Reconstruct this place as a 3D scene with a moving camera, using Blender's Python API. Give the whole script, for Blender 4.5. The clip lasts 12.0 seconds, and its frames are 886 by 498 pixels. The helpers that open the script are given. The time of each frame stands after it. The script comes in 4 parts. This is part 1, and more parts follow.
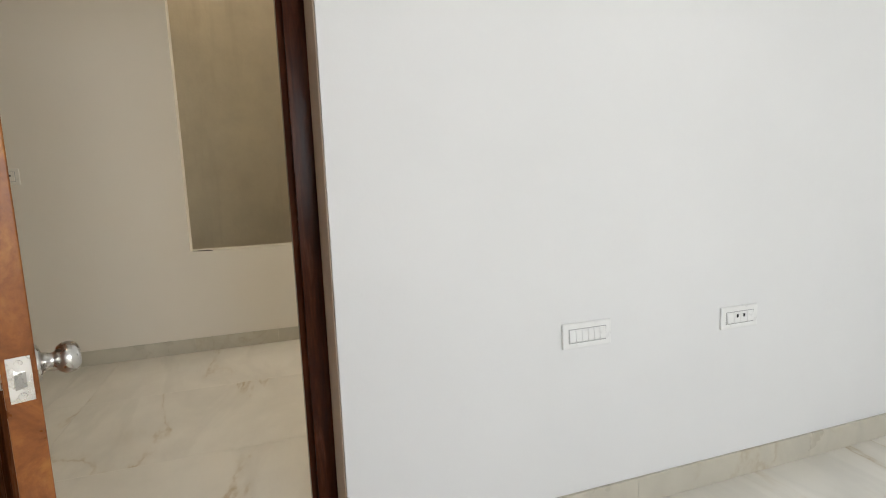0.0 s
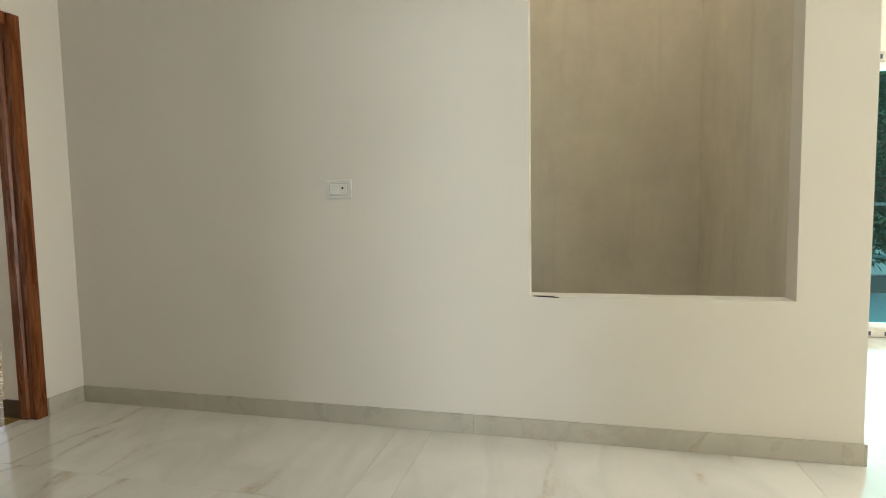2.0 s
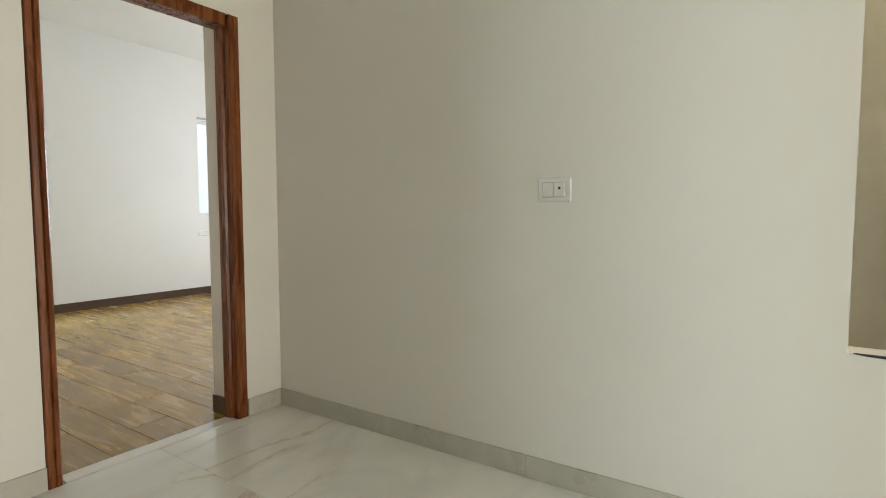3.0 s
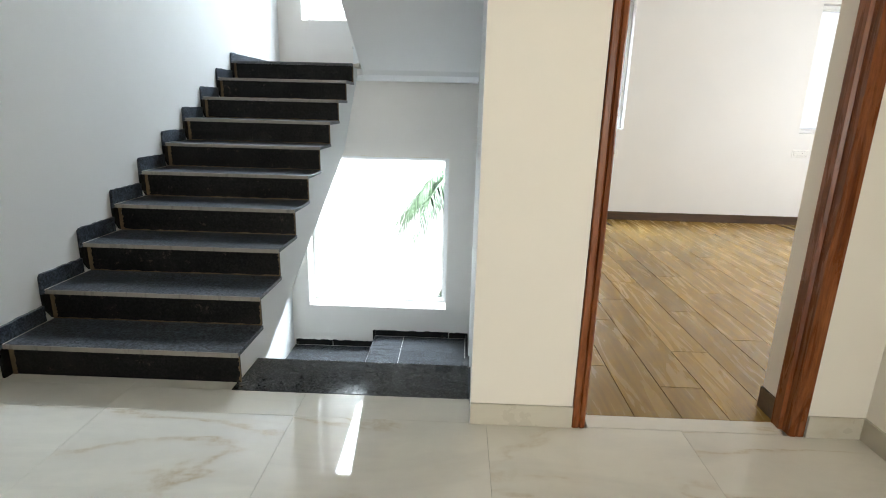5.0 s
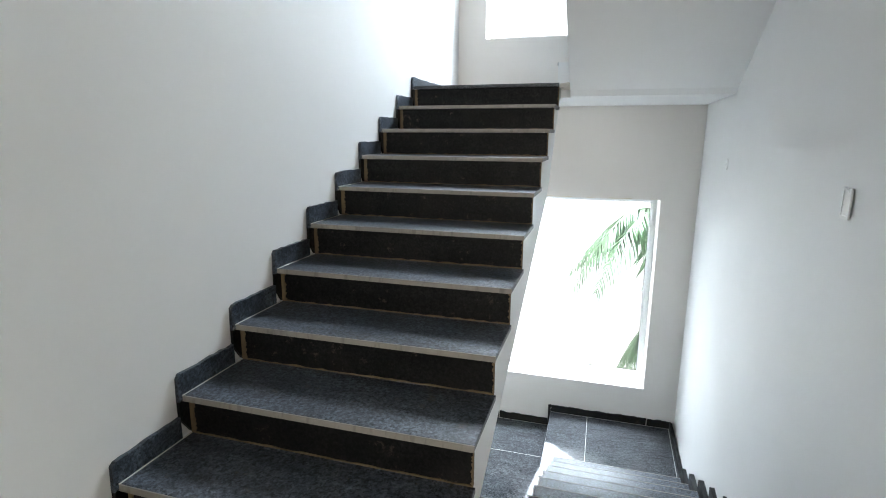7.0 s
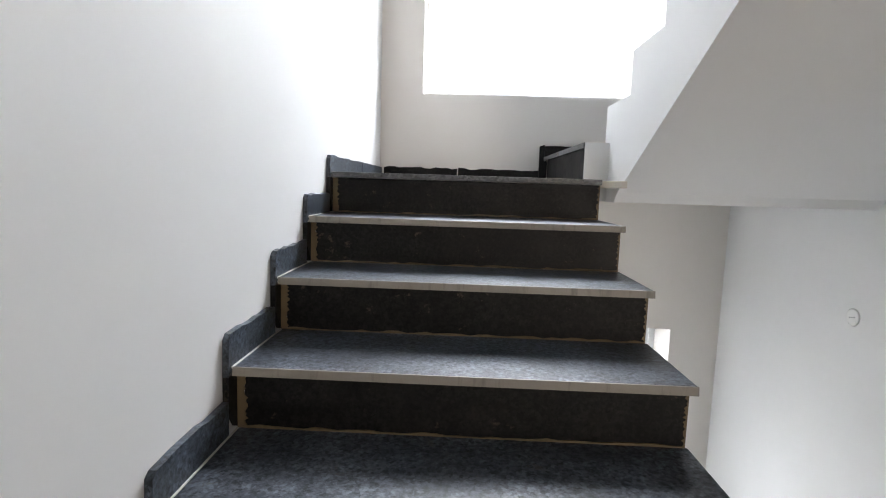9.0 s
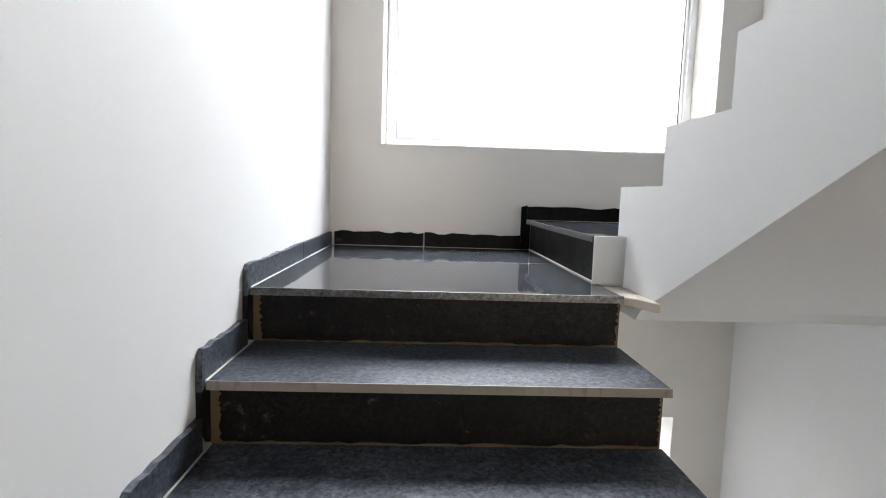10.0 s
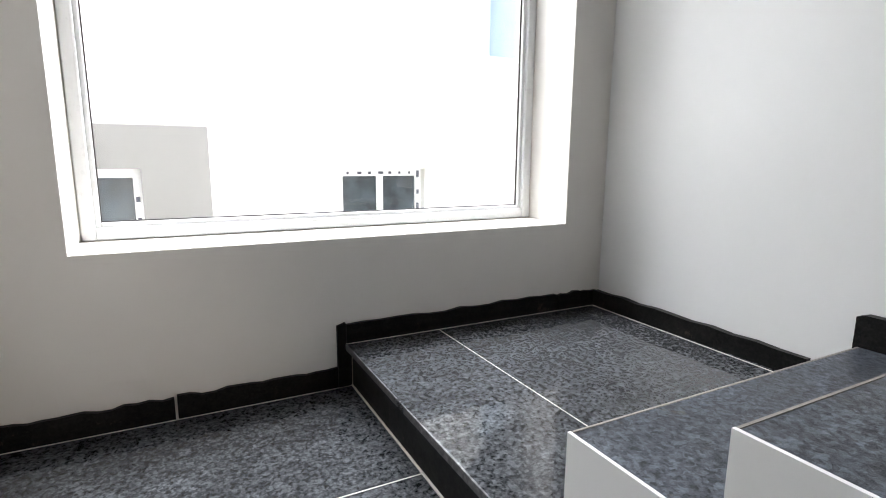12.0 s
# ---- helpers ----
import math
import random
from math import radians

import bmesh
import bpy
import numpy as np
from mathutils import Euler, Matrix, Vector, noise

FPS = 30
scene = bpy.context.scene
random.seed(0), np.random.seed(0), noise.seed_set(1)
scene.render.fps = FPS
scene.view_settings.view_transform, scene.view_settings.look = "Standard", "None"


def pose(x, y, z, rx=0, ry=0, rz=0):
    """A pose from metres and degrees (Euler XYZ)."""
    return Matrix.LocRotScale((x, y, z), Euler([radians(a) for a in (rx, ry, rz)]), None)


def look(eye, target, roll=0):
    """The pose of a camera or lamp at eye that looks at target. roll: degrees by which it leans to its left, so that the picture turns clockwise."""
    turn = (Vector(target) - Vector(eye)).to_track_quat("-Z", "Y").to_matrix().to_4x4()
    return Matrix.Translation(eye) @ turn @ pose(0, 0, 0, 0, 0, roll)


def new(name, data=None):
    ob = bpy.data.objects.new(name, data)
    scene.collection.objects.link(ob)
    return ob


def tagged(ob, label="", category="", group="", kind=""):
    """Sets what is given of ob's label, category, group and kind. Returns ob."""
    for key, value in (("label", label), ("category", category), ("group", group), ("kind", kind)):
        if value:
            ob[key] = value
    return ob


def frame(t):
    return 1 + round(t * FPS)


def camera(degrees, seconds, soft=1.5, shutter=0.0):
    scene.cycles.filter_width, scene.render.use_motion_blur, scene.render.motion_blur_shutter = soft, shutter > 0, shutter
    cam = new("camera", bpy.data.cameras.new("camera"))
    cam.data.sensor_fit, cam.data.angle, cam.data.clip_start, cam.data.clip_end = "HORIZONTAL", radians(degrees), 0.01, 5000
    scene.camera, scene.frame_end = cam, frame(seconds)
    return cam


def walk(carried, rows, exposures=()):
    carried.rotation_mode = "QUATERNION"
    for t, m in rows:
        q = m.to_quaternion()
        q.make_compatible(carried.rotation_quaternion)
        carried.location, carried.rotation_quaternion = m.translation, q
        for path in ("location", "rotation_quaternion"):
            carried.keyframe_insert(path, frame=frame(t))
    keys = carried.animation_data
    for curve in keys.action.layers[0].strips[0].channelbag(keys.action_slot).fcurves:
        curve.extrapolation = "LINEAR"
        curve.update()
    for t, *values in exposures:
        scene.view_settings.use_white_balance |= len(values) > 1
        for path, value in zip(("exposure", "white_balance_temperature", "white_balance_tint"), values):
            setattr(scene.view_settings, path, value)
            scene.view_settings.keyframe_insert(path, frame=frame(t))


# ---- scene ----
cam = camera(80.3, 12.0, 1.0)
PATH = [
    (0, (-1.161, -3.479, 1.126), (0.725, -4.105, 0.858), -2.2),
    (0.5, (-0.83, -3.525, 1.137), (1.142, -3.753, 0.895), -1.5),
    (1, (-0.517, -3.440, 1.055), (1.474, -3.376, 0.868), -1.6),
    (1.5, (-0.139, -3.284, 1.081), (1.838, -3.028, 0.921), -1.4),
    (2, (0.202, -3.156, 1.117), (2.14, -2.687, 0.97), -1.0),
    (2.5, (0.493, -2.992, 1.096), (2.337, -2.226, 0.984), -0.5),
    (4.3, (0.862, -2.363, 1.303), (1.526, -0.511, 0.943), 0.5),
    (4.5, (0.889, -2.308, 1.294), (1.336, -0.402, 0.885), 0.8),
    (5, (1.017, -2.245, 1.282), (0.968, -0.314, 0.762), 1.5),
    (5.5, (1.042, -2.191, 1.266), (0.644, -0.321, 0.679), 1.7),
    (6, (0.87, -1.954, 1.283), (0.354, -0.105, 0.721), 1.3),
    (6.5, (0.62, -1.654, 1.27), (0.06, 0.199, 0.765), 0.9),
    (6.7, (0.518, -1.472, 1.264), (-0.058, 0.386, 0.797), 0.4),
    (8.3, (-0.362, -0.037, 1.437), (-0.629, 1.919, 1.12), 1.5),
    (8.5, (-0.449, 0.185, 1.47), (-0.633, 2.154, 1.167), 2.3),
    (9, (-0.539, 0.614, 1.602), (-0.606, 2.599, 1.367), 1.8),
    (9.5, (-0.578, 0.977, 1.769), (-0.557, 2.966, 1.557), 2.0),
    (10, (-0.581, 1.247, 1.931), (-0.505, 3.236, 1.731), 1.8),
    (10.5, (-0.55, 1.527, 2.056), (-0.356, 3.508, 1.855), 1.3),
    (11, (-0.607, 1.781, 2.209), (-0.217, 3.73, 1.989), 1.1),
    (11.5, (-0.561, 2.064, 2.354), (0.043, 3.951, 2.084), 0.7),
    (12, (-0.543, 2.34, 2.5), (0.362, 4.089, 2.149), 0.5),
]
walk(cam, [(t, look(eye, target, roll)) for t, eye, target, roll in PATH],
     [(0.0, 0.38, 7350, 17), (1.2, 0.72, 7200, 16), (2.0, 1.02, 6600, 9), (2.7, 1.15, 6450, 7), (4.3, -0.12, 7000, 11), (4.6, 0.05, 6950, 11),
      (5.2, 1.75, 6500, 11), (6.7, 1.62, 6500, 12), (8.3, 1.46, 7100, 20), (9.2, 1.28, 7100, 20), (10.5, 0.90, 7350, 20), (12.0, 0.46, 7400, 20)])


# ---- light ----
world = bpy.data.worlds.new("sky")
scene.world = world
world.use_nodes = True
wn = world.node_tree
sky = wn.nodes.new("ShaderNodeTexSky")
sky.sky_type = "NISHITA"
sky.sun_disc = False
sky.sun_elevation = radians(55)
sky.sun_rotation = radians(243)
wn.links.new(sky.outputs[0], wn.nodes["Background"].inputs[0])
wn.nodes["Background"].inputs[1].default_value = 0.15
sun = new("sun", bpy.data.lights.new("sun", "SUN"))
sun.data.energy, sun.data.angle, sun.data.color = 3.5, radians(0.6), (1.0, 0.975, 0.94)
sun.matrix_world = look((-8.0, -4.0, 14.0), (0, 0, 0))


def window_light(x, y, z, width, height, rx, rz, power, color=(0.95, 0.98, 1.0)):
    """Skylight standing in an opening."""
    ob = new("window_light", bpy.data.lights.new("window_light", "AREA"))
    ob.data.shape, ob.data.size, ob.data.size_y, ob.data.energy, ob.data.color = "RECTANGLE", width, height, power, color
    ob.matrix_world = pose(x, y, z, rx, 0, rz)
    return ob


COOL, WARM = (0.75, 0.89, 1.0), (1.0, 0.975, 0.90)
window_light(0.55, 5.85, 5.75, 3.8, 2.8, -54, -22, 790, COOL)       # upper stair window
window_light(0.45, 5.60, 1.25, 2.8, 2.0, -58, -40, 275, COOL)      # lower stair window
window_light(5.46, -6.45, 1.2, 2.5, 2.2, 90, 90, 50, WARM)         # sliding window of the living room
window_light(2.6, -9.25, 1.35, 3.3, 1.9, 90, 0, 112, WARM)          # unseen south window of the living room, added to light the hall
window_light(-4.15, -4.6, 1.5, 1.8, 1.3, 90, -90, 75, (0.78, 0.90, 1.0))               # window of the first room
window_light(6.95, 2.0, 1.5, 1.9, 1.3, 90, 90, 55)                  # wide window of the bedroom
window_light(3.67, -3.41, 5.76, 1.5, 1.2, 0, 0, 16, WARM)           # unseen open top of the shaft, added to brighten its walls

# ---- materials ----


def nodes_of(name):
    m = bpy.data.materials.new(name)
    m.use_nodes = True
    t = m.node_tree
    return m, t, t.nodes["Principled BSDF"]


def node(t, kind, **values):
    n = t.nodes.new("ShaderNode" + kind)
    for k, v in values.items():
        n.inputs[k.replace("_", " ")].default_value = v
    return n


def ramp(t, source, stops):
    r = t.nodes.new("ShaderNodeValToRGB")
    e = r.color_ramp.elements
    while len(e) < len(stops):
        e.new(0.5)
    for el, (p, c) in zip(e, stops):
        el.position, el.color = p, (*c, 1)
    t.links.new(source, r.inputs[0])
    return r.outputs[0]


def mix(t, factor, a, b, blend="MIX"):
    m = t.nodes.new("ShaderNodeMixRGB")
    m.blend_type = blend
    for i, v in enumerate((factor, a, b)):
        if isinstance(v, (int, float)):
            m.inputs[i].default_value = v if i == 0 else (v, v, v, 1)
        elif isinstance(v, tuple):
            m.inputs[i].default_value = (*v, 1)
        else:
            t.links.new(v, m.inputs[i])
    return m.outputs[0]


def place(t, scale=(1, 1, 1), turn=(0, 0, 0), coords="Object"):
    c = t.nodes.new("ShaderNodeTexCoord")
    m = t.nodes.new("ShaderNodeMapping")
    m.inputs["Scale"].default_value = scale
    m.inputs["Rotation"].default_value = turn
    t.links.new(c.outputs[coords], m.inputs[0])
    return m.outputs[0]


def noise_of(t, where, scale, detail=4.0, rough=0.55, distort=0.0):
    n = node(t, "TexNoise", Scale=scale, Detail=detail, Roughness=rough, Distortion=distort)
    t.links.new(where, n.inputs["Vector"])
    return n.outputs["Fac"]


def bump(t, p, height, strength, distance=0.01):
    b = node(t, "Bump", Strength=strength, Distance=distance)
    t.links.new(height, b.inputs["Height"])
    t.links.new(b.outputs[0], p.inputs["Normal"])


def paint(name, color, dirt, rough=0.6):
    m, t, p = nodes_of(name)
    w = place(t)
    big = noise_of(t, w, 0.9, 5, 0.6)
    fine = noise_of(t, w, 170, 3)
    mid = noise_of(t, w, 14, 4)
    col = mix(t, ramp(t, big, [(0.35, (0, 0, 0)), (0.75, (1, 1, 1))]), color, dirt)
    t.links.new(col, p.inputs["Base Color"])
    p.inputs["Roughness"].default_value = rough
    h = t.nodes.new("ShaderNodeMath")
    h.operation = "MULTIPLY_ADD"
    h.inputs[1].default_value = 0.25
    t.links.new(fine, h.inputs[0])
    t.links.new(mid, h.inputs[2])
    bump(t, p, h.outputs[0], 0.12, 0.004)
    return m


def granite(name, dark, light, gloss, relief=0.0, sheen=0.5, cloudy=0.45, splash=False):
    """Speckled black granite: angular flakes, drifting dark and pale clouds, and a little dust."""
    m, t, p = nodes_of(name)
    w = place(t)
    warp = node(t, "TexNoise", Scale=60.0, Detail=3.0)
    t.links.new(w, warp.inputs["Vector"])
    bent = t.nodes.new("ShaderNodeVectorMath")
    bent.operation = "MULTIPLY_ADD"
    bent.inputs[1].default_value = (0.012, 0.012, 0.012)
    t.links.new(warp.outputs["Color"], bent.inputs[0])
    t.links.new(w, bent.inputs[2])
    n = t.nodes.new("ShaderNodeTexVoronoi")
    n.inputs["Scale"].default_value = 125
    t.links.new(bent.outputs[0], n.inputs["Vector"])
    grey = t.nodes.new("ShaderNodeRGBToBW")
    t.links.new(n.outputs["Color"], grey.inputs[0])
    mid = tuple(0.62 * d + 0.38 * l for d, l in zip(dark, light))
    flakes = ramp(t, grey.outputs[0], [(0.22, dark), (0.52, mid), (0.80, light)])
    speck = noise_of(t, w, 64, 6, 0.75)
    a = mix(t, 0.55, flakes, ramp(t, speck, [(0.40, dark), (0.50, mid), (0.62, light)]))
    cloud = noise_of(t, w, 7, 6, 0.7, 0.4)
    c = mix(t, 1.0, a, ramp(t, cloud, [(0.32, (1 - cloudy,) * 3), (0.50, (1.0,) * 3), (0.70, (1 + cloudy,) * 3)]), "MULTIPLY")
    streak = noise_of(t, place(t, (2.2, 16, 16)), 1.0, 6, 0.75)
    c = mix(t, 1.0, c, ramp(t, streak, [(0.32, (0.7,) * 3), (0.68, (1.3,) * 3)]), "MULTIPLY")
    if splash:
        spots = noise_of(t, w, 13, 7, 0.75)
        c = mix(t, ramp(t, spots, [(0.61, (0, 0, 0)), (0.67, (0.5,) * 3)]), c, (0.105, 0.088, 0.066))
        dust = noise_of(t, w, 3.2, 6, 0.7)
        c = mix(t, ramp(t, dust, [(0.50, (0, 0, 0)), (0.78, (0.24,) * 3)]), c, (0.050, 0.043, 0.036))
    t.links.new(c, p.inputs["Base Color"])
    t.links.new(ramp(t, cloud, [(0.3, (gloss,) * 3), (0.75, (gloss * 1.5,) * 3)]), p.inputs["Roughness"])
    p.inputs["Specular IOR Level"].default_value = sheen
    if relief:
        bump(t, p, speck, relief, 0.002)
    return m


def marble(name, base, vein, gloss, offset=True):
    m, t, p = nodes_of(name)
    w = place(t)
    if offset:
        o = t.nodes.new("ShaderNodeObjectInfo")
        add = t.nodes.new("ShaderNodeVectorMath")
        add.operation = "MULTIPLY_ADD"
        add.inputs[1].default_value = (37.0, 53.0, 0.0)
        t.links.new(o.outputs["Random"], add.inputs[0])
        t.links.new(w, add.inputs[2])
        w = add.outputs[0]
    turn = t.nodes.new("ShaderNodeMapping")
    turn.inputs["Rotation"].default_value = (0, 0, radians(24))
    turn.inputs["Scale"].default_value = (0.42, 1.25, 1)
    t.links.new(w, turn.inputs[0])
    cloud = noise_of(t, w, 2.0, 6, 0.6, 0.3)
    smoke = noise_of(t, turn.outputs[0], 1.5, 6, 0.55, 0.9)
    line = noise_of(t, turn.outputs[0], 0.85, 6, 0.55, 0.35)
    gate = noise_of(t, w, 1.3, 2)
    c = ramp(t, cloud, [(0.3, tuple(0.91 * v for v in base)), (0.55, base), (0.8, tuple(min(1, 1.04 * v) for v in base))])
    c = mix(t, ramp(t, smoke, [(0.46, (0, 0, 0)), (0.53, (0.26,) * 3), (0.63, (0, 0, 0))]), c, tuple(0.72 * v for v in base))
    open_to = ramp(t, gate, [(0.45, (0, 0, 0)), (0.56, (1, 1, 1))])
    halo = ramp(t, line, [(0.470, (0, 0, 0)), (0.499, (0.24,) * 3), (0.520, (0, 0, 0))])
    halo = mix(t, 1.0, halo, open_to, "MULTIPLY")
    c = mix(t, halo, c, tuple(0.45 * a + 0.55 * b for a, b in zip(base, vein)))
    v = ramp(t, line, [(0.488, (0, 0, 0)), (0.499, (0.62,) * 3), (0.508, (0, 0, 0))])
    v = mix(t, 1.0, v, open_to, "MULTIPLY")
    v = mix(t, 1.0, v, ramp(t, noise_of(t, w, 16, 5, 0.75), [(0.38, (0.10,) * 3), (0.60, (1, 1, 1))]), "MULTIPLY")
    c = mix(t, v, c, vein)
    t.links.new(c, p.inputs["Base Color"])
    p.inputs["Roughness"].default_value = gloss
    r = ramp(t, noise_of(t, w, 5, 5), [(0.3, (gloss,) * 3), (0.8, (1.6 * gloss,) * 3)])
    t.links.new(r, p.inputs["Roughness"])
    return m


def wood(name, dark, mid, light, axis, gloss, scale=1.0, random=False, slant=0.0):
    m, t, p = nodes_of(name)
    stretch = [9 * scale] * 3
    stretch[axis] = 0.9 * scale
    w = place(t, stretch, (0, radians(slant), 0))
    if random:
        o = t.nodes.new("ShaderNodeObjectInfo")
        add = t.nodes.new("ShaderNodeVectorMath")
        add.operation = "MULTIPLY_ADD"
        add.inputs[1].default_value = (91.0, 57.0, 13.0)
        t.links.new(o.outputs["Random"], add.inputs[0])
        t.links.new(w, add.inputs[2])
        w = add.outputs[0]
    grain = noise_of(t, w, 2.2, 7, 0.62, 1.2)
    fibre = noise_of(t, w, 16, 4, 0.6)
    c = ramp(t, grain, [(0.3, dark), (0.5, mid), (0.7, light)])
    c = mix(t, ramp(t, fibre, [(0.42, (0, 0, 0)), (0.66, (0.14 if random else 0.42,) * 3)]), c, dark)
    if random:
        tone = ramp(t, o.outputs["Random"], [(0.0, (0.72,) * 3), (1.0, (1.06,) * 3)])
        c = mix(t, 1.0, c, tone, "MULTIPLY")
    t.links.new(c, p.inputs["Base Color"])
    t.links.new(ramp(t, grain, [(0.3, (gloss,) * 3), (0.8, (gloss + 0.15,) * 3)]), p.inputs["Roughness"])
    bump(t, p, fibre, 0.10, 0.003)
    return m


def plain(name, color, rough, metal=0.0, spread=0.08, scale=30.0):
    m, t, p = nodes_of(name)
    n = noise_of(t, place(t), scale, 4)
    c = ramp(t, n, [(0.3, tuple(v * (1 - spread) for v in color)), (0.75, tuple(min(1, v * (1 + spread)) for v in color))])
    t.links.new(c, p.inputs["Base Color"])
    t.links.new(ramp(t, n, [(0.3, (max(0.02, rough - 0.04),) * 3), (0.8, (min(1, rough + 0.06),) * 3)]), p.inputs["Roughness"])
    p.inputs["Metallic"].default_value = metal
    return m


def glass_material(name, tint):
    m, t, p = nodes_of(name)
    out = t.nodes["Material Output"]
    clear = t.nodes.new("ShaderNodeBsdfTransparent")
    clear.inputs[0].default_value = (*tint, 1)
    shine = t.nodes.new("ShaderNodeBsdfGlossy")
    shine.inputs["Roughness"].default_value = 0.02
    f = t.nodes.new("ShaderNodeFresnel")
    f.inputs[0].default_value = 1.45
    ms = t.nodes.new("ShaderNodeMixShader")
    t.links.new(f.outputs[0], ms.inputs[0])
    t.links.new(clear.outputs[0], ms.inputs[1])
    t.links.new(shine.outputs[0], ms.inputs[2])
    t.links.new(ms.outputs[0], out.inputs[0])
    return m


def stained(name, base, stain, rough, size=1.0):
    m, t, p = nodes_of(name)
    w = place(t)
    run = place(t, (7, 7, 0.8))
    c = ramp(t, noise_of(t, w, 2.2 * size, 6, 0.65), [(0.3, tuple(0.84 * v for v in base)), (0.7, base)])
    c = mix(t, ramp(t, noise_of(t, run, size, 4), [(0.55, (0, 0, 0)), (0.75, (0.5,) * 3)]), c, stain)
    t.links.new(c, p.inputs["Base Color"])
    p.inputs["Roughness"].default_value = rough
    bump(t, p, noise_of(t, w, 45, 5), 0.25, 0.006)
    return m


WHITE = paint("white_wall_paint", (0.80, 0.80, 0.79), (0.76, 0.76, 0.75))
CREAM = paint("cream_wall_paint", (0.81, 0.762, 0.68), (0.785, 0.735, 0.648))
WARM_WHITE = paint("warm_white_paint", (0.82, 0.785, 0.74), (0.79, 0.75, 0.70))
REVEAL = paint("tan_plaster", (0.60, 0.485, 0.375), (0.55, 0.44, 0.335), 0.75)
CEILING = paint("ceiling_paint", (0.82, 0.82, 0.80), (0.79, 0.79, 0.77))
GREY_PLASTER = stained("bare_grey_plaster", (0.78, 0.715, 0.575), (0.56, 0.50, 0.39), 0.85)
TREAD = granite("honed_black_granite", (0.005, 0.006, 0.008), (0.118, 0.136, 0.165), 0.30, 0.40, 0.25, 0.40, True)
# Tread granite with the shade on risers and skirting put into its colour.
RISER = granite("shaded_dusty_black_granite", (0.002, 0.002, 0.0021), (0.014, 0.0133, 0.0128), 0.40, 0.0, 0.18, 0.4, True)
POLISHED = granite("polished_black_granite", (0.008, 0.009, 0.010), (0.118, 0.125, 0.136), 0.04, 0.0, 0.36, 0.18)
STRIP = granite("polished_strip_granite", (0.012, 0.012, 0.012), (0.100, 0.102, 0.104), 0.07, 0.0, 0.45, 0.35)
# Paler than the stones: the edge's highlight is put into its colour.
HIGHLIT_EDGE = granite("highlit_polished_edge", (0.03, 0.031, 0.033), (0.15, 0.155, 0.16), 0.25)
SKIRT_STONE = granite("blue_black_granite_skirting", (0.005, 0.007, 0.009), (0.105, 0.130, 0.165), 0.30, 0.5, 0.45, 0.6)
EDGE_PLASTER = stained("rough_beige_mortar", (0.62, 0.57, 0.48), (0.42, 0.37, 0.29), 0.9)
EDGE = stained("worn_granite_edge", (0.27, 0.245, 0.215), (0.06, 0.052, 0.044), 0.55, 7.0)
GROUT = stained("ochre_mortar", (0.17, 0.122, 0.068), (0.05, 0.038, 0.024), 0.9, 8.0)
WHITE_GROUT = plain("white_grout", (0.62, 0.60, 0.55), 0.8)
MARBLE = marble("cream_marble_tile", (0.80, 0.765, 0.685), (0.44, 0.305, 0.13), 0.014)
SKIRT = marble("grey_beige_marble_skirting", (0.57, 0.53, 0.44), (0.40, 0.31, 0.19), 0.25)
JOINT = plain("tile_joint", (0.72, 0.68, 0.60), 0.6)
DOOR_FACE = wood("varnished_door_wood", (0.16, 0.046, 0.013), (0.30, 0.100, 0.026), (0.43, 0.178, 0.046), 0, 0.26, 0.55, False, 24)
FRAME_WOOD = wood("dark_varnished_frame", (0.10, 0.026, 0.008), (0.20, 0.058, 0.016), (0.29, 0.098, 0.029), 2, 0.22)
# Same frame wood; shade on the latch jamb and head is put into its colour.
SHADED_FRAME = wood("shaded_varnished_frame", (0.030, 0.008, 0.004), (0.068, 0.017, 0.007), (0.125, 0.036, 0.013), 2, 0.18)
DOOR_FACE.node_tree.nodes["Principled BSDF"].inputs["Specular IOR Level"].default_value = 0.25
FRAME_WOOD.node_tree.nodes["Principled BSDF"].inputs["Specular IOR Level"].default_value = 0.25
SHADED_FRAME.node_tree.nodes["Principled BSDF"].inputs["Specular IOR Level"].default_value = 0.10
PLANK = wood("brown_wood_tile", (0.28, 0.160, 0.042), (0.40, 0.245, 0.060), (0.50, 0.325, 0.090), 1, 0.2, 0.62, True)
DARK_SKIRT = wood("dark_wood_skirting", (0.035, 0.020, 0.012), (0.075, 0.042, 0.024), (0.12, 0.07, 0.04), 0, 0.35)
METAL = plain("satin_steel", (0.62, 0.60, 0.57), 0.28, 1.0, 0.05, 60)
PLASTIC = plain("white_plastic", (0.83, 0.83, 0.81), 0.3, 0, 0.02)
CREAM_PLASTIC = plain("cream_plastic", (0.80, 0.77, 0.70), 0.3, 0, 0.02)
PLASTIC_GREY = plain("shaded_plastic_gap", (0.45, 0.45, 0.44), 0.5, 0, 0.03)
BLACK = plain("black_gap", (0.015, 0.015, 0.015), 0.6)
UPVC = plain("white_upvc", (0.84, 0.85, 0.85), 0.3, 0, 0.02)
GLASS = glass_material("clear_glass", (0.97, 0.98, 0.98))
GREEN_GLASS = glass_material("green_tinted_glass", (0.40, 0.70, 0.74))
FACADE = paint("white_facade", (0.82, 0.82, 0.80), (0.76, 0.76, 0.74), 0.8)
FACADE_GREY = paint("grey_facade", (0.215, 0.212, 0.208), (0.185, 0.182, 0.178), 0.85)
DARK_GLASS = plain("dark_window_glass", (0.06, 0.075, 0.085), 0.05, 0, 0.5, 5)
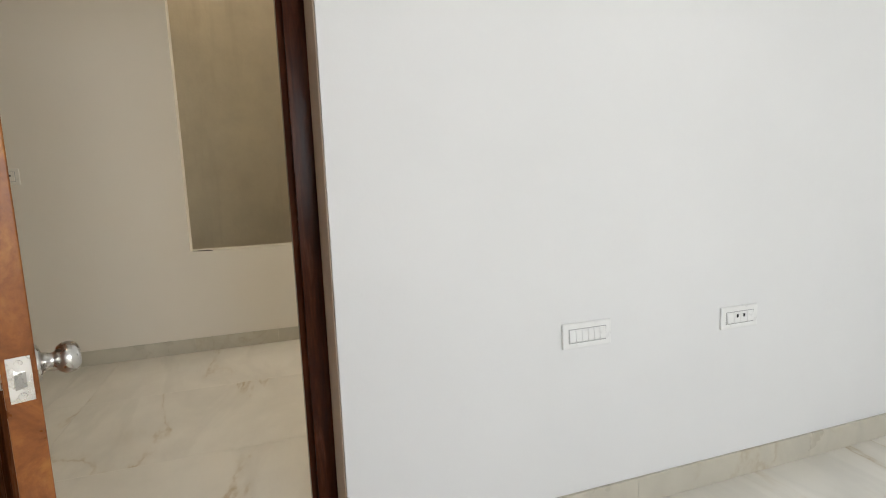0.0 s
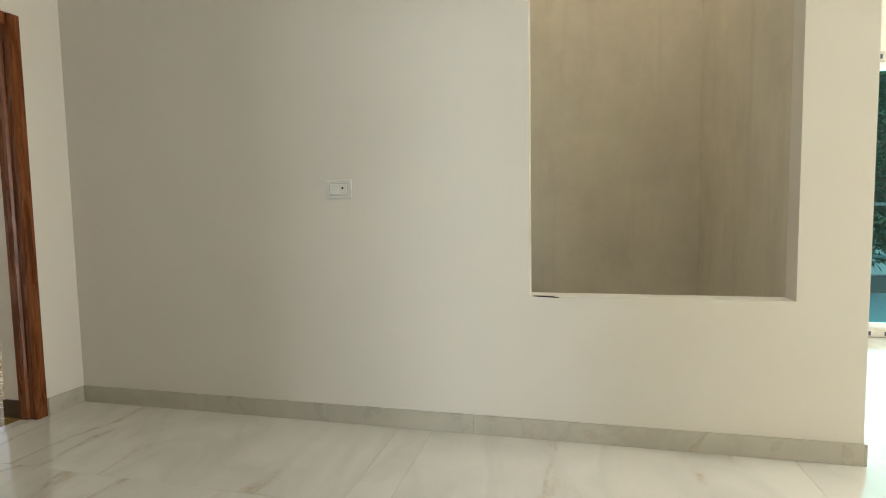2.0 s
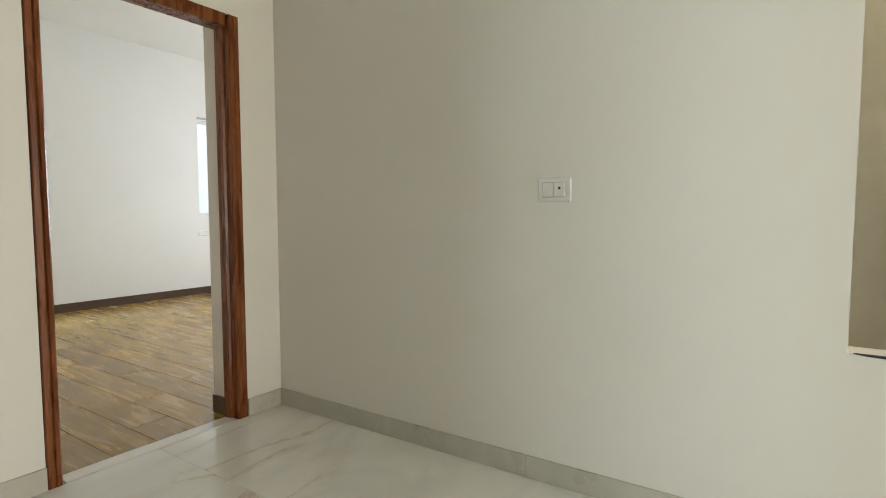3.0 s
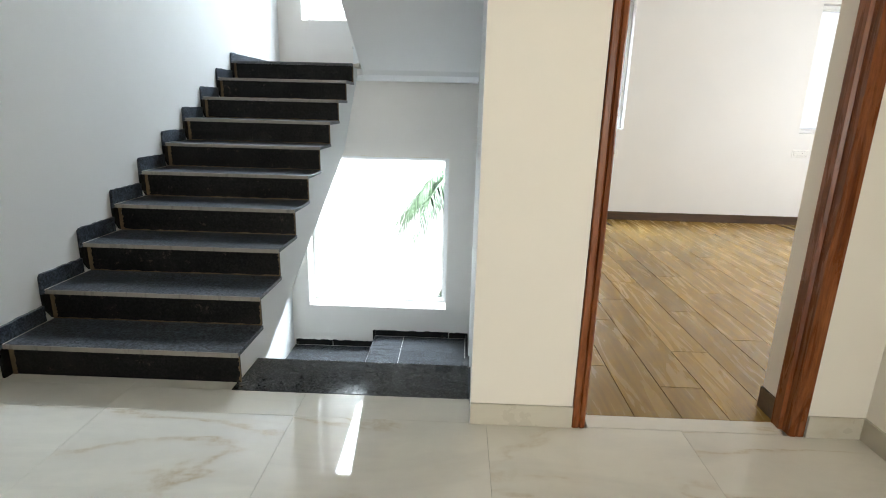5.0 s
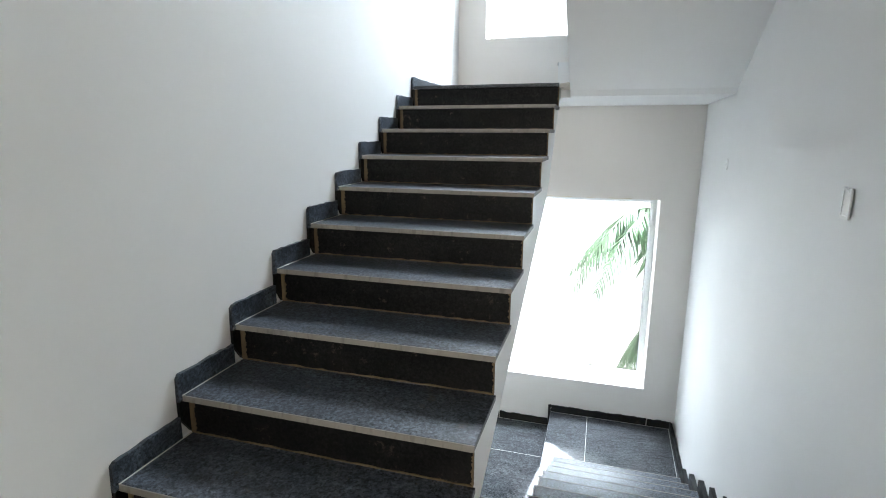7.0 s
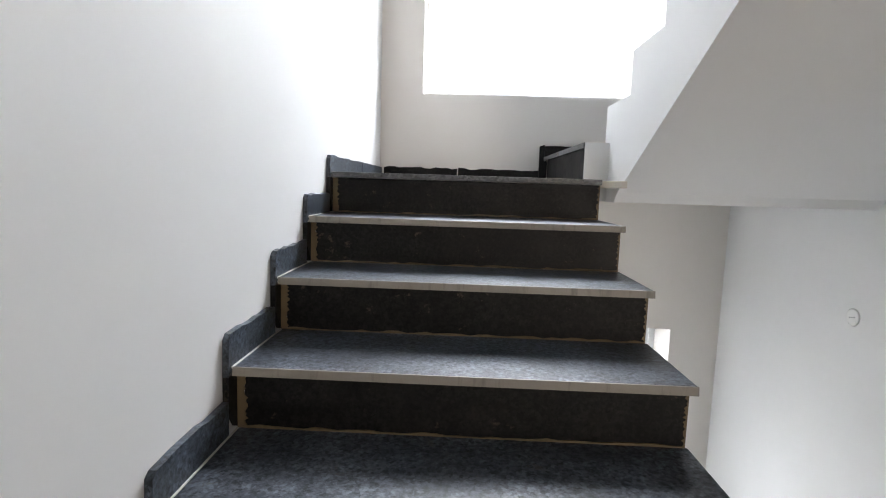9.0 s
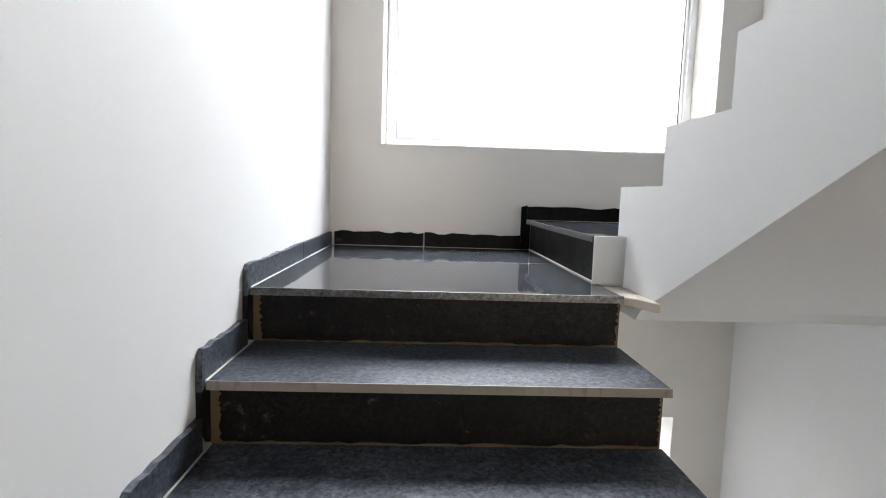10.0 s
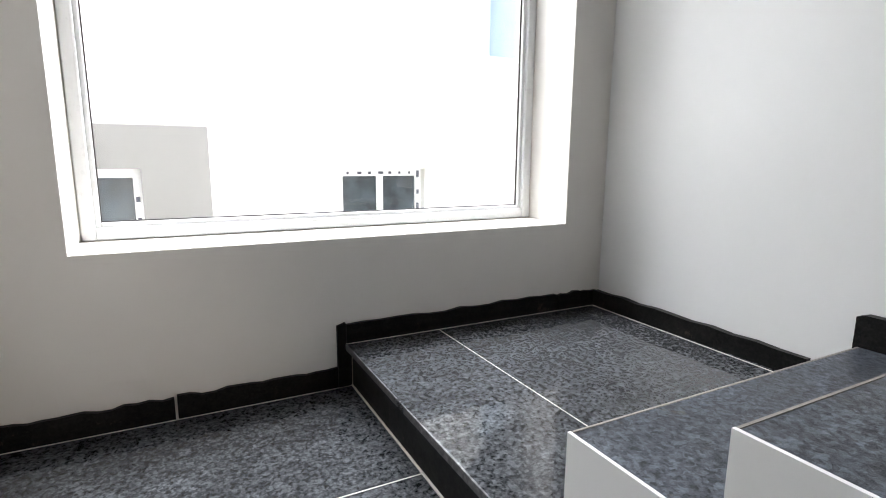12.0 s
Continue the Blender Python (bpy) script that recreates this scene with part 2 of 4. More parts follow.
# Sky mirrored in the neighbour's upper window, put into the base colour.
PAINTED_SKY_GLASS = plain("painted_sky_reflection_glass", (0.42, 0.56, 0.70), 0.08, 0, 0.1, 4)
EARTH = stained("bare_ground", (0.30, 0.26, 0.21), (0.20, 0.17, 0.13), 0.95)
LEAF = plain("green_leaf", (0.055, 0.12, 0.035), 0.5, 0, 0.45, 3)
PALM_LEAF = plain("palm_leaf", (0.055, 0.09, 0.045), 0.4, 0, 0.4, 5)
BARK = stained("bark", (0.16, 0.12, 0.085), (0.08, 0.06, 0.045), 0.95)
TAPE = plain("protective_film", (0.62, 0.58, 0.50), 0.45, 0, 0.15, 18)
INK = plain("film_print", (0.06, 0.07, 0.10), 0.5)

# ---- shape helpers ----


def mesh_from(name, verts, faces, material=None):
    me = bpy.data.meshes.new(name)
    me.from_pydata(verts, [], faces)
    me.update()
    if material:
        me.materials.append(material)
    return me


def box_bm(x0, y0, z0, x1, y1, z1, bevel=0.0, bm=None):
    bm = bm or bmesh.new()
    v = [bm.verts.new((x, y, z)) for z in (z0, z1) for x, y in ((x0, y0), (x1, y0), (x1, y1), (x0, y1))]
    fs = [bm.faces.new([v[i] for i in f]) for f in ((3, 2, 1, 0), (4, 5, 6, 7), (0, 1, 5, 4), (1, 2, 6, 5), (2, 3, 7, 6), (3, 0, 4, 7))]
    if bevel:
        bmesh.ops.bevel(bm, geom=list({e for f in fs for e in f.edges}), offset=bevel, segments=2, affect="EDGES", profile=0.5)
    return bm


def prism_bm(outline, axis, a, b, bevel=0.0):
    """A prism: the outline in the two other axes, from a to b along axis ('x': outline in y, z; 'y': in x, z; 'z': in x, y)."""
    bm = bmesh.new()

    def at(p, d):
        return {"x": (d, p[0], p[1]), "y": (p[0], d, p[1]), "z": (p[0], p[1], d)}[axis]

    lo = [bm.verts.new(at(p, a)) for p in outline]
    hi = [bm.verts.new(at(p, b)) for p in outline]
    n = len(outline)
    bm.faces.new(lo[::-1])
    bm.faces.new(hi)
    for i in range(n):
        bm.faces.new((lo[i], lo[(i + 1) % n], hi[(i + 1) % n], hi[i]))
    bmesh.ops.recalc_face_normals(bm, faces=bm.faces)
    if bevel:
        bmesh.ops.bevel(bm, geom=list(bm.edges), offset=bevel, segments=2, affect="EDGES", profile=0.5)
    return bm


def lathe_bm(profile, steps=28):
    """A turned body along +x: profile of (distance, radius)."""
    bm = bmesh.new()
    rings = []
    for d, r in profile:
        rings.append([bm.verts.new((d, r * math.cos(2 * math.pi * i / steps), r * math.sin(2 * math.pi * i / steps))) for i in range(steps)])
    for a, b in zip(rings, rings[1:]):
        for i in range(steps):
            bm.faces.new((a[i], a[(i + 1) % steps], b[(i + 1) % steps], b[i]))
    bm.faces.new(rings[0][::-1])
    bm.faces.new(rings[-1])
    bmesh.ops.recalc_face_normals(bm, faces=bm.faces)
    for f in bm.faces:
        f.smooth = len(f.verts) == 4
    return bm


def part(name, bm, material, parent=None, label=""):
    me = bpy.data.meshes.new(name)
    bm.to_mesh(me)
    bm.free()
    me.materials.append(material)
    ob = new(name, me)
    if parent:
        ob.parent = parent
    if label:
        ob["label"] = label
    return ob


def empty(name, x=0, y=0, z=0):
    ob = new(name)
    ob.empty_display_size = 0.1
    ob.location = (x, y, z)
    return ob


def panel_bm(axis, a, b, u0, u1, z0, z1, holes=()):
    """A wall between a and b across axis ('x' or 'y'), from u0 to u1 along the other one, with holes (u0, u1, z0, z1) right through."""
    us = sorted({u0, u1, *[v for h in holes for v in h[:2]]})
    zs = sorted({z0, z1, *[v for h in holes for v in h[2:]]})

    def solid(i, j):
        if not (0 <= i < len(us) - 1 and 0 <= j < len(zs) - 1):
            return False
        u, z = (us[i] + us[i + 1]) / 2, (zs[j] + zs[j + 1]) / 2
        return not any(h[0] < u < h[1] and h[2] < z < h[3] for h in holes)

    bm = bmesh.new()
    made = {}

    def v(d, u, z):
        key = (d, u, z)
        if key not in made:
            made[key] = bm.verts.new((d, u, z) if axis == "x" else (u, d, z))
        return made[key]

    for i in range(len(us) - 1):
        for j in range(len(zs) - 1):
            if not solid(i, j):
                continue
            p, q, r, s = us[i], us[i + 1], zs[j], zs[j + 1]
            for d in (a, b):
                bm.faces.new((v(d, p, r), v(d, q, r), v(d, q, s), v(d, p, s)))
            for di, dj, e in ((-1, 0, (p, r, p, s)), (1, 0, (q, r, q, s)), (0, -1, (p, r, q, r)), (0, 1, (p, s, q, s))):
                if not solid(i + di, j + dj):
                    bm.faces.new((v(a, e[0], e[1]), v(b, e[0], e[1]), v(b, e[2], e[3]), v(a, e[2], e[3])))
    bmesh.ops.recalc_face_normals(bm, faces=bm.faces)
    return bm


def slab_bm(x0, y0, x1, y1, z0, z1, hole):
    """A slab with one rectangular hole (x0, y0, x1, y1)."""
    a, b, c, d = hole
    bm = box_bm(x0, y0, z0, x1, b, z1)
    for p in ((x0, d, x1, y1), (x0, b, a, d), (c, b, x1, d)):
        box_bm(p[0], p[1], z0, p[2], p[3], z1, bm=bm)
    return bm


def structure(name, bm, material, label, category):
    return tagged(part(name, bm, material), label, category, kind="structure")


# ---- the house: walls, floors, ceilings ----
H, G = 0.165, 0.3165                  # riser and going
LEFT, END = -1.098, 4.15              # stair walls
NICHE_X, DOOR_Y = 2.72, -0.29         # hall walls
STOREY = 21 * H
TOP = 6.9

structure("wall_stair_left", panel_bm("x", LEFT - 0.2, LEFT, -2.3, END + 0.40, -2.3, TOP), WHITE, "plain white painted wall beside the stair flight", "wall")
structure("wall_stair_end", panel_bm("y", END, END + 0.40, LEFT, 1.5, -2.3, TOP,
          [(-0.87, 0.905, -1.255, 0.69), (-0.822, 1.007, 2.205, 4.15)]), WARM_WHITE, "white painted stair end wall with two large window openings", "wall")
# the right stair wall runs slightly out of square
structure("wall_stair_right", prism_bm([(1.10, DOOR_Y), (1.52, DOOR_Y), (1.52, -0.06), (1.40, -0.06), (1.40, END), (1.229, END)], "z", -2.3, TOP),
          CREAM, "cream wall corner between the stairwell and the bedroom door", "wall")
structure("wall_stair_lining", prism_bm([(1.0975, DOOR_Y + 0.004), (1.105, DOOR_Y + 0.004), (1.2335, END), (1.2255, END)], "z", -2.3, TOP),
          WHITE, "white painted stairwell wall", "wall")
structure("wall_bedroom_door", panel_bm("y", DOOR_Y, -0.06, 1.52, 2.95, 0, 3.3, [(1.523, 2.487, -1, 2.19)]), CREAM, "cream hall wall with a doorway to the bedroom", "wall")
structure("wall_niche", panel_bm("x", NICHE_X, NICHE_X + 0.12, -4.37, DOOR_Y, 0, 3.3, [(-4.10, -2.97, 0.70, 2.75)]), CREAM,
          "cream hall wall with a deep rectangular opening", "wall")
structure("wall_niche_return", panel_bm("y", -4.37, -4.22, NICHE_X + 0.12, 4.65, 0, 3.3), CREAM, "cream wall end beside the living room", "wall")
structure("shaft_back", panel_bm("x", 4.50, 4.65, -4.22, -2.6, 0, 5.8), GREY_PLASTER, "bare grey plaster back of the wall opening", "wall")
structure("shaft_side", panel_bm("y", -4.22, -4.101, NICHE_X + 0.124, 4.50, 0, 5.8), GREY_PLASTER, "bare grey plaster side of the wall opening", "wall")
# Out of view; carries the shaft up so that no sun reaches the opening.
structure("shaft_front", panel_bm("x", NICHE_X + 0.003, NICHE_X + 0.12, -4.22, -2.6, 3.466, 5.8), GREY_PLASTER, "unseen bare grey plaster shaft wall over the roof, added to keep out sun", "wall")
structure("shaft_side_2", panel_bm("y", -2.72, -2.6, NICHE_X + 0.124, 4.50, 0, 5.8), GREY_PLASTER, "bare grey plaster side of the wall opening", "wall")

ROOM_X, HALL_X = 0.22, 0.585           # faces of the wall round the first door
structure("wall_first_room", panel_bm("x", ROOM_X, HALL_X - 0.03, -7.0, -3.63, 0, 3.3), WHITE, "white painted room wall beside the doorway", "wall")
structure("wall_door_reveal", panel_bm("y", -3.6298, -3.626, ROOM_X + 0.012, HALL_X - 0.03, 0, 3.3), REVEAL, "tan plastered door reveal", "wall")
structure("wall_hall_west", panel_bm("x", HALL_X - 0.026, HALL_X, -7.0, -3.63, 0, 3.3), CREAM, "cream hall side of the doorway wall", "wall")
structure("wall_first_room_left", panel_bm("x", 0.06, ROOM_X, -2.875, -2.3, 0, 3.3), CREAM, "cream wall at the hinge side of the doorway", "wall")
structure("wall_over_door", panel_bm("x", 0.06, ROOM_X, -3.626, -2.875, 2.12, 3.3), CREAM, "cream wall over the doorway", "wall")
structure("wall_first_room_north", panel_bm("y", -2.42, -2.3, LEFT - 0.2, ROOM_X, 0, 3.3), CREAM, "plain cream wall closing the first room", "wall")
structure("wall_first_room_west", panel_bm("x", -4.1, -3.9, -7.2, -2.3, 0, 3.3, [(-5.55, -3.65, 0.85, 2.2)]), WHITE, "white wall with the room's window", "wall")
structure("wall_first_room_north_2", panel_bm("y", -2.42, -2.3, -3.9, LEFT - 0.2, 0, 3.3), WHITE, "plain white room wall", "wall")
structure("wall_south", panel_bm("y", -9.2, -9.0, -4.1, 5.2, 0, 3.3, [(0.9, 4.3, 0.4, 2.3)]), CREAM, "cream living room wall with an unseen, added wide window", "wall")
structure("wall_first_room_south", panel_bm("y", -7.2, -7.0, -3.9, HALL_X, 0, 3.3), WHITE, "plain white wall closing the first room", "wall")
structure("wall_living_east", panel_bm("x", 5.2, 5.42, -9.2, -0.06, 0, 3.3, [(-7.75, -5.16, 0.0, 2.32)]), CREAM, "cream living room wall with a tall sliding window", "wall")
structure("wall_bedroom_south", panel_bm("y", -0.21, -0.06, 2.95, 5.2, 0, 3.3), WHITE, "plain white bedroom wall", "wall")
structure("wall_bedroom_end", panel_bm("y", 4.2, 4.4, 1.5, 6.9, 0, 3.3, [(5.0, 5.9, 1.09, 2.5), (1.95, 2.95, 1.09, 2.5)]), WHITE, "white bedroom wall with a window", "wall")
structure("wall_bedroom_east", panel_bm("x", 6.7, 6.9, -0.21, 4.2, 0, 3.3, [(1.0, 3.0, 0.85, 2.2)]), WHITE, "white bedroom wall with a wide window", "wall")
structure("wall_bedroom_south_2", panel_bm("y", -0.21, -0.06, 5.42, 6.7, 0, 3.3), WHITE, "plain white bedroom wall", "wall")
structure("ceiling", slab_bm(LEFT - 0.2, -9.2, 6.9, -0.02, 3.3, 3.465, (NICHE_X + 0.124, -4.101, 4.50, -2.72)), CEILING, "plain white ceiling slab over the hall", "ceiling")
structure("ceiling_bedroom", box_bm(1.4, -0.02, 3.3, 6.9, 4.4, 3.465), CEILING, "plain white bedroom ceiling", "ceiling")
structure("ceiling_west", box_bm(-4.1, -9.2, 3.3, LEFT - 0.2, -2.3, 3.465), CEILING, "plain white ceiling slab over the first room", "ceiling")
structure("ceiling_stair", box_bm(LEFT - 0.2, -1.9, TOP, 1.5, END + 0.25, TOP + 0.15), CEILING, "plain white ceiling high over the stairs", "ceiling")
structure("wall_upper_hall", panel_bm("y", -1.9, -1.75, LEFT, 1.5, STOREY, TOP), WHITE, "plain white wall closing the upper hall", "wall")
structure("wall_upper_right", panel_bm("x", 1.25, 1.5, -1.75, DOOR_Y, STOREY, TOP), WHITE, "plain white wall of the upper hall", "wall")

# floors under the tiles
structure("floor", box_bm(LEFT - 0.2, -2.3, -0.2, 5.42, DOOR_Y - 0.006, -0.008, bm=box_bm(-4.1, -9.2, -0.2, 5.42, -2.3, -0.008)), JOINT, "cream marble tile floor, polished, with brown veins", "floor")
structure("floor_stair_head", box_bm(LEFT, DOOR_Y - 0.006, -0.2, 1.10, -0.105, -0.008), JOINT, "floor edge before the stairs", "floor")
structure("floor_under_flight", box_bm(LEFT, -0.105, -0.2, 0.0, 0.32, -0.008), JOINT, "floor under the first steps", "floor")
structure("floor_bedroom", box_bm(1.40, DOOR_Y + 0.03, -0.2, 6.7, 4.2, -0.008), JOINT, "brown wood-look plank floor", "floor")
structure("ground", box_bm(-400, -400, -2.6, 400, 400, -2.4), EARTH, "bare sandy ground around the house", "ground")

# ---- stairs ----


def nosing_y(k):
    return -0.07 if k == 1 else 0.226 + (k - 2) * G * 1.004


def ragged_bm(p0, p1, low, high, axis, a, b, seed, steps=12):
    """A strip from p0 to p1 along one line, its free edge uneven between low and high away from it; extruded along axis from a to b."""
    rng = random.Random(seed)
    d = Vector((p1[0] - p0[0], p1[1] - p0[1]))
    n = Vector((-d.y, d.x)).normalized()
    free = []
    for i in range(steps + 1):
        q = Vector(p0) + d * (i / steps) + n * rng.uniform(low, high)
        free.append((q.x, q.y))
    return prism_bm([tuple(p0), tuple(p1), *free[::-1]], axis, a, b)


def up_flight():
    """Ten risers up along the left wall to the half landing."""
    thing = empty("stair_flight", -0.55, 0, 0)
    m = Matrix.Translation((0.55, 0, 0))
    over = 0.034

    def put(name, bm, mat, label=""):
        ob = part(name, bm, mat, thing, label)
        ob.matrix_local = m
        return ob

    # waist slab with a saw-tooth top and a sloping underside
    outline = [(nosing_y(1) + over + 0.012, -0.008)]
    for k in range(1, 11):
        y = nosing_y(k) + over + 0.012
        outline.append((y, (k - 1) * H if k > 1 else -0.008))
        outline.append((y, k * H - 0.022))
    outline = outline[1:]
    outline += [(nosing_y(10) + 0.35, 10 * H - 0.022), (nosing_y(10) + 0.35, 1.56), (2.72 + 0.9 - 0.55, 1.56), (2.42, 0.90), (0.32, -0.05)]
    put("waist_slab", prism_bm(outline, "x", LEFT + 0.002, 0.008), WHITE, "white plastered saw-tooth side and sloping underside")
    for k in range(1, 11):
        y0 = nosing_y(k)
        if k < 10:
            y1 = nosing_y(k + 1) + over
            tread = put("tread", box_bm(LEFT + 0.02, y0 + 0.007, k * H - 0.022, 0.030, y1, k * H, 0.003), TREAD)
            edge = put("nosing", prism_bm([(y0, k * H - 0.021), (y0 + 0.0068, k * H - 0.022), (y0 + 0.0068, k * H + 0.0005), (y0 + 0.003, k * H)], "x", LEFT + 0.02, 0.0305), EDGE, "scuffed pale granite edge")
        rb = (k - 1) * H if k > 1 else -0.004
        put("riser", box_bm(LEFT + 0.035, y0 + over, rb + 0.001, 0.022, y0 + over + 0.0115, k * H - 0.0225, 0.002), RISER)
        put("mortar_joint", ragged_bm((LEFT + 0.018, k * H - 0.023), (LEFT + 0.018, rb), 0.016, 0.027, "y", y0 + over - 0.003, y0 + over + 0.0018, 40 + k, 24), GROUT, "smeared ochre mortar")
        put("mortar_smear", ragged_bm((0.0225, rb), (0.0225, k * H - 0.023), 0.001, 0.011, "y", y0 + over - 0.0022, y0 + over + 0.0015, 70 + k, 24), GROUT, "smeared ochre mortar")
        if k > 1:
            put("mortar_line", ragged_bm((LEFT + 0.02, (k - 1) * H + 0.0005), (0.020, (k - 1) * H + 0.0005), 0.0012, 0.008, "y", y0 + over - 0.005, y0 + over - 0.0002, 100 + k, 40), GROUT)
            put("grout_line", box_bm(LEFT + 0.0175, nosing_y(k - 1) + 0.004, (k - 1) * H - 0.004, LEFT + 0.0225, y0 + over - 0.006, (k - 1) * H + 0.0016), WHITE_GROUT, "white grout beside the skirting")
    # stepped skirting on the wall: an upright and a level stone for each step
    for k in range(1, 11):
        y0 = nosing_y(k) - 0.012
        last = k == 10
        y1 = nosing_y(k + 1) - 0.012 if not last else 3.45
        z = k * H
        wob = 0.004 * math.sin(5.1 * k) + max(0.0, min(0.02, 0.0067 * (11 - k) - 0.0067))
        rng = random.Random(200 + k)
        steps = 22 if last else 9
        top = [(y0 + 0.018 + (y1 - y0 - 0.02) * i / steps, z + 0.066 + wob + rng.uniform(-0.004, 0.003)) for i in range(steps + 1)]
        put("skirting_stone", prism_bm([(y0, z - 0.022), (y0 + 0.004, z + 0.052 + wob), *top, (y1 - 0.002, z + 0.001), (y0 + 0.05, z + 0.001)], "x", LEFT + 0.001, LEFT + 0.017), SKIRT_STONE)
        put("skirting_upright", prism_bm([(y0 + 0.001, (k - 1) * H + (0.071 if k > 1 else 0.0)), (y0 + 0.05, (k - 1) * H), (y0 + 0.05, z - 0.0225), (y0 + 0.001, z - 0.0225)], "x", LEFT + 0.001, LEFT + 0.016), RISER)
    put("skirting_stone", box_bm(LEFT + 0.001, 3.454, 10 * H, LEFT + 0.017, END - 0.018, 10 * H + 0.070, 0.002), SKIRT_STONE)
    tagged(thing, "black granite staircase with white plastered side, rising along the wall", "stairs")
    return thing


up_flight()


def return_flight(lift, label):
    """Ten risers from the right half landing back towards the hall; lift sets the storey."""
    thing = empty("stair_flight", 0.65, 0, lift)
    x0, x1 = 0.10, 1.16
    base = 11 * H

    def put(name, bm, mat, text=""):
        ob = part(name, bm, mat, thing, text)
        ob.matrix_local = Matrix.Translation((-0.65, 0, 0))
        return ob

    def ny(j):
        return 3.054 - (j - 1) * G

    outline = [(3.054 - 0.012, base)]
    for j in range(1, 11):
        outline.append((ny(j) - 0.014, base + (j - 1) * H))
        outline.append((ny(j) - 0.014, base + j * H - 0.022))
    outline = outline[1:]
    outline += [(-0.10, base + 10 * H - 0.022), (-0.10, base + 10 * H - 0.36), (0.22, base + 10 * H - 0.50), (2.82, 1.60), (2.86, 1.56), (3.054 - 0.014, 1.56)]
    put("waist_slab", prism_bm(outline, "x", x0, x1 + 0.02), WHITE, "white plastered saw-tooth side and sloping soffit")
    lip = []
    for j in range(1, 11):
        lip.append((ny(j), base + (j - 1) * H))
        lip.append((ny(j), base + j * H + 0.001))
    lip += [(-0.102, base + 10 * H + 0.001), (-0.102, base + 10 * H - 0.361), (0.22, base + 10 * H - 0.501), (2.82, 1.599), (2.86, 1.559), (3.054, 1.559)]
    put("plaster_edge", prism_bm(lip, "x", x0 - 0.002, x0 + 0.0055), WHITE, "white plaster edge beside the treads")
    for j in range(1, 11):
        z = base + j * H
        y1 = ny(j)
        y0 = ny(j + 1) - 0.014 if j < 10 else -0.105
        put("tread", box_bm(x0 + 0.006, y0, z - 0.022, x1, y1 - 0.0055, z, 0.002), TREAD)
        put("nosing", box_bm(x0 + 0.006, y1 - 0.0053, z - 0.022, x1, y1, z + 0.0004), EDGE, "scuffed pale granite edge")
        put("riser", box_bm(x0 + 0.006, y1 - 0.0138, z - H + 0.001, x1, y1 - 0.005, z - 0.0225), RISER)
        yk = y1 + 0.012
        put("skirting_stone", prism_bm([(yk, z - 0.02), (yk, z + 0.085), (yk - 0.02, z + 0.093), (y0 + 0.013, z + 0.09), (y0 + 0.013, z + 0.001)], "x", x1 - 0.02, x1 + 0.012), RISER)
    tagged(thing, label, "stairs", "return flights")
    thing.location.z = lift
    return thing


return_flight(0.0, "white plastered return flight with black granite treads")
return_flight(-STOREY, "black granite flight going down to the lower landing")


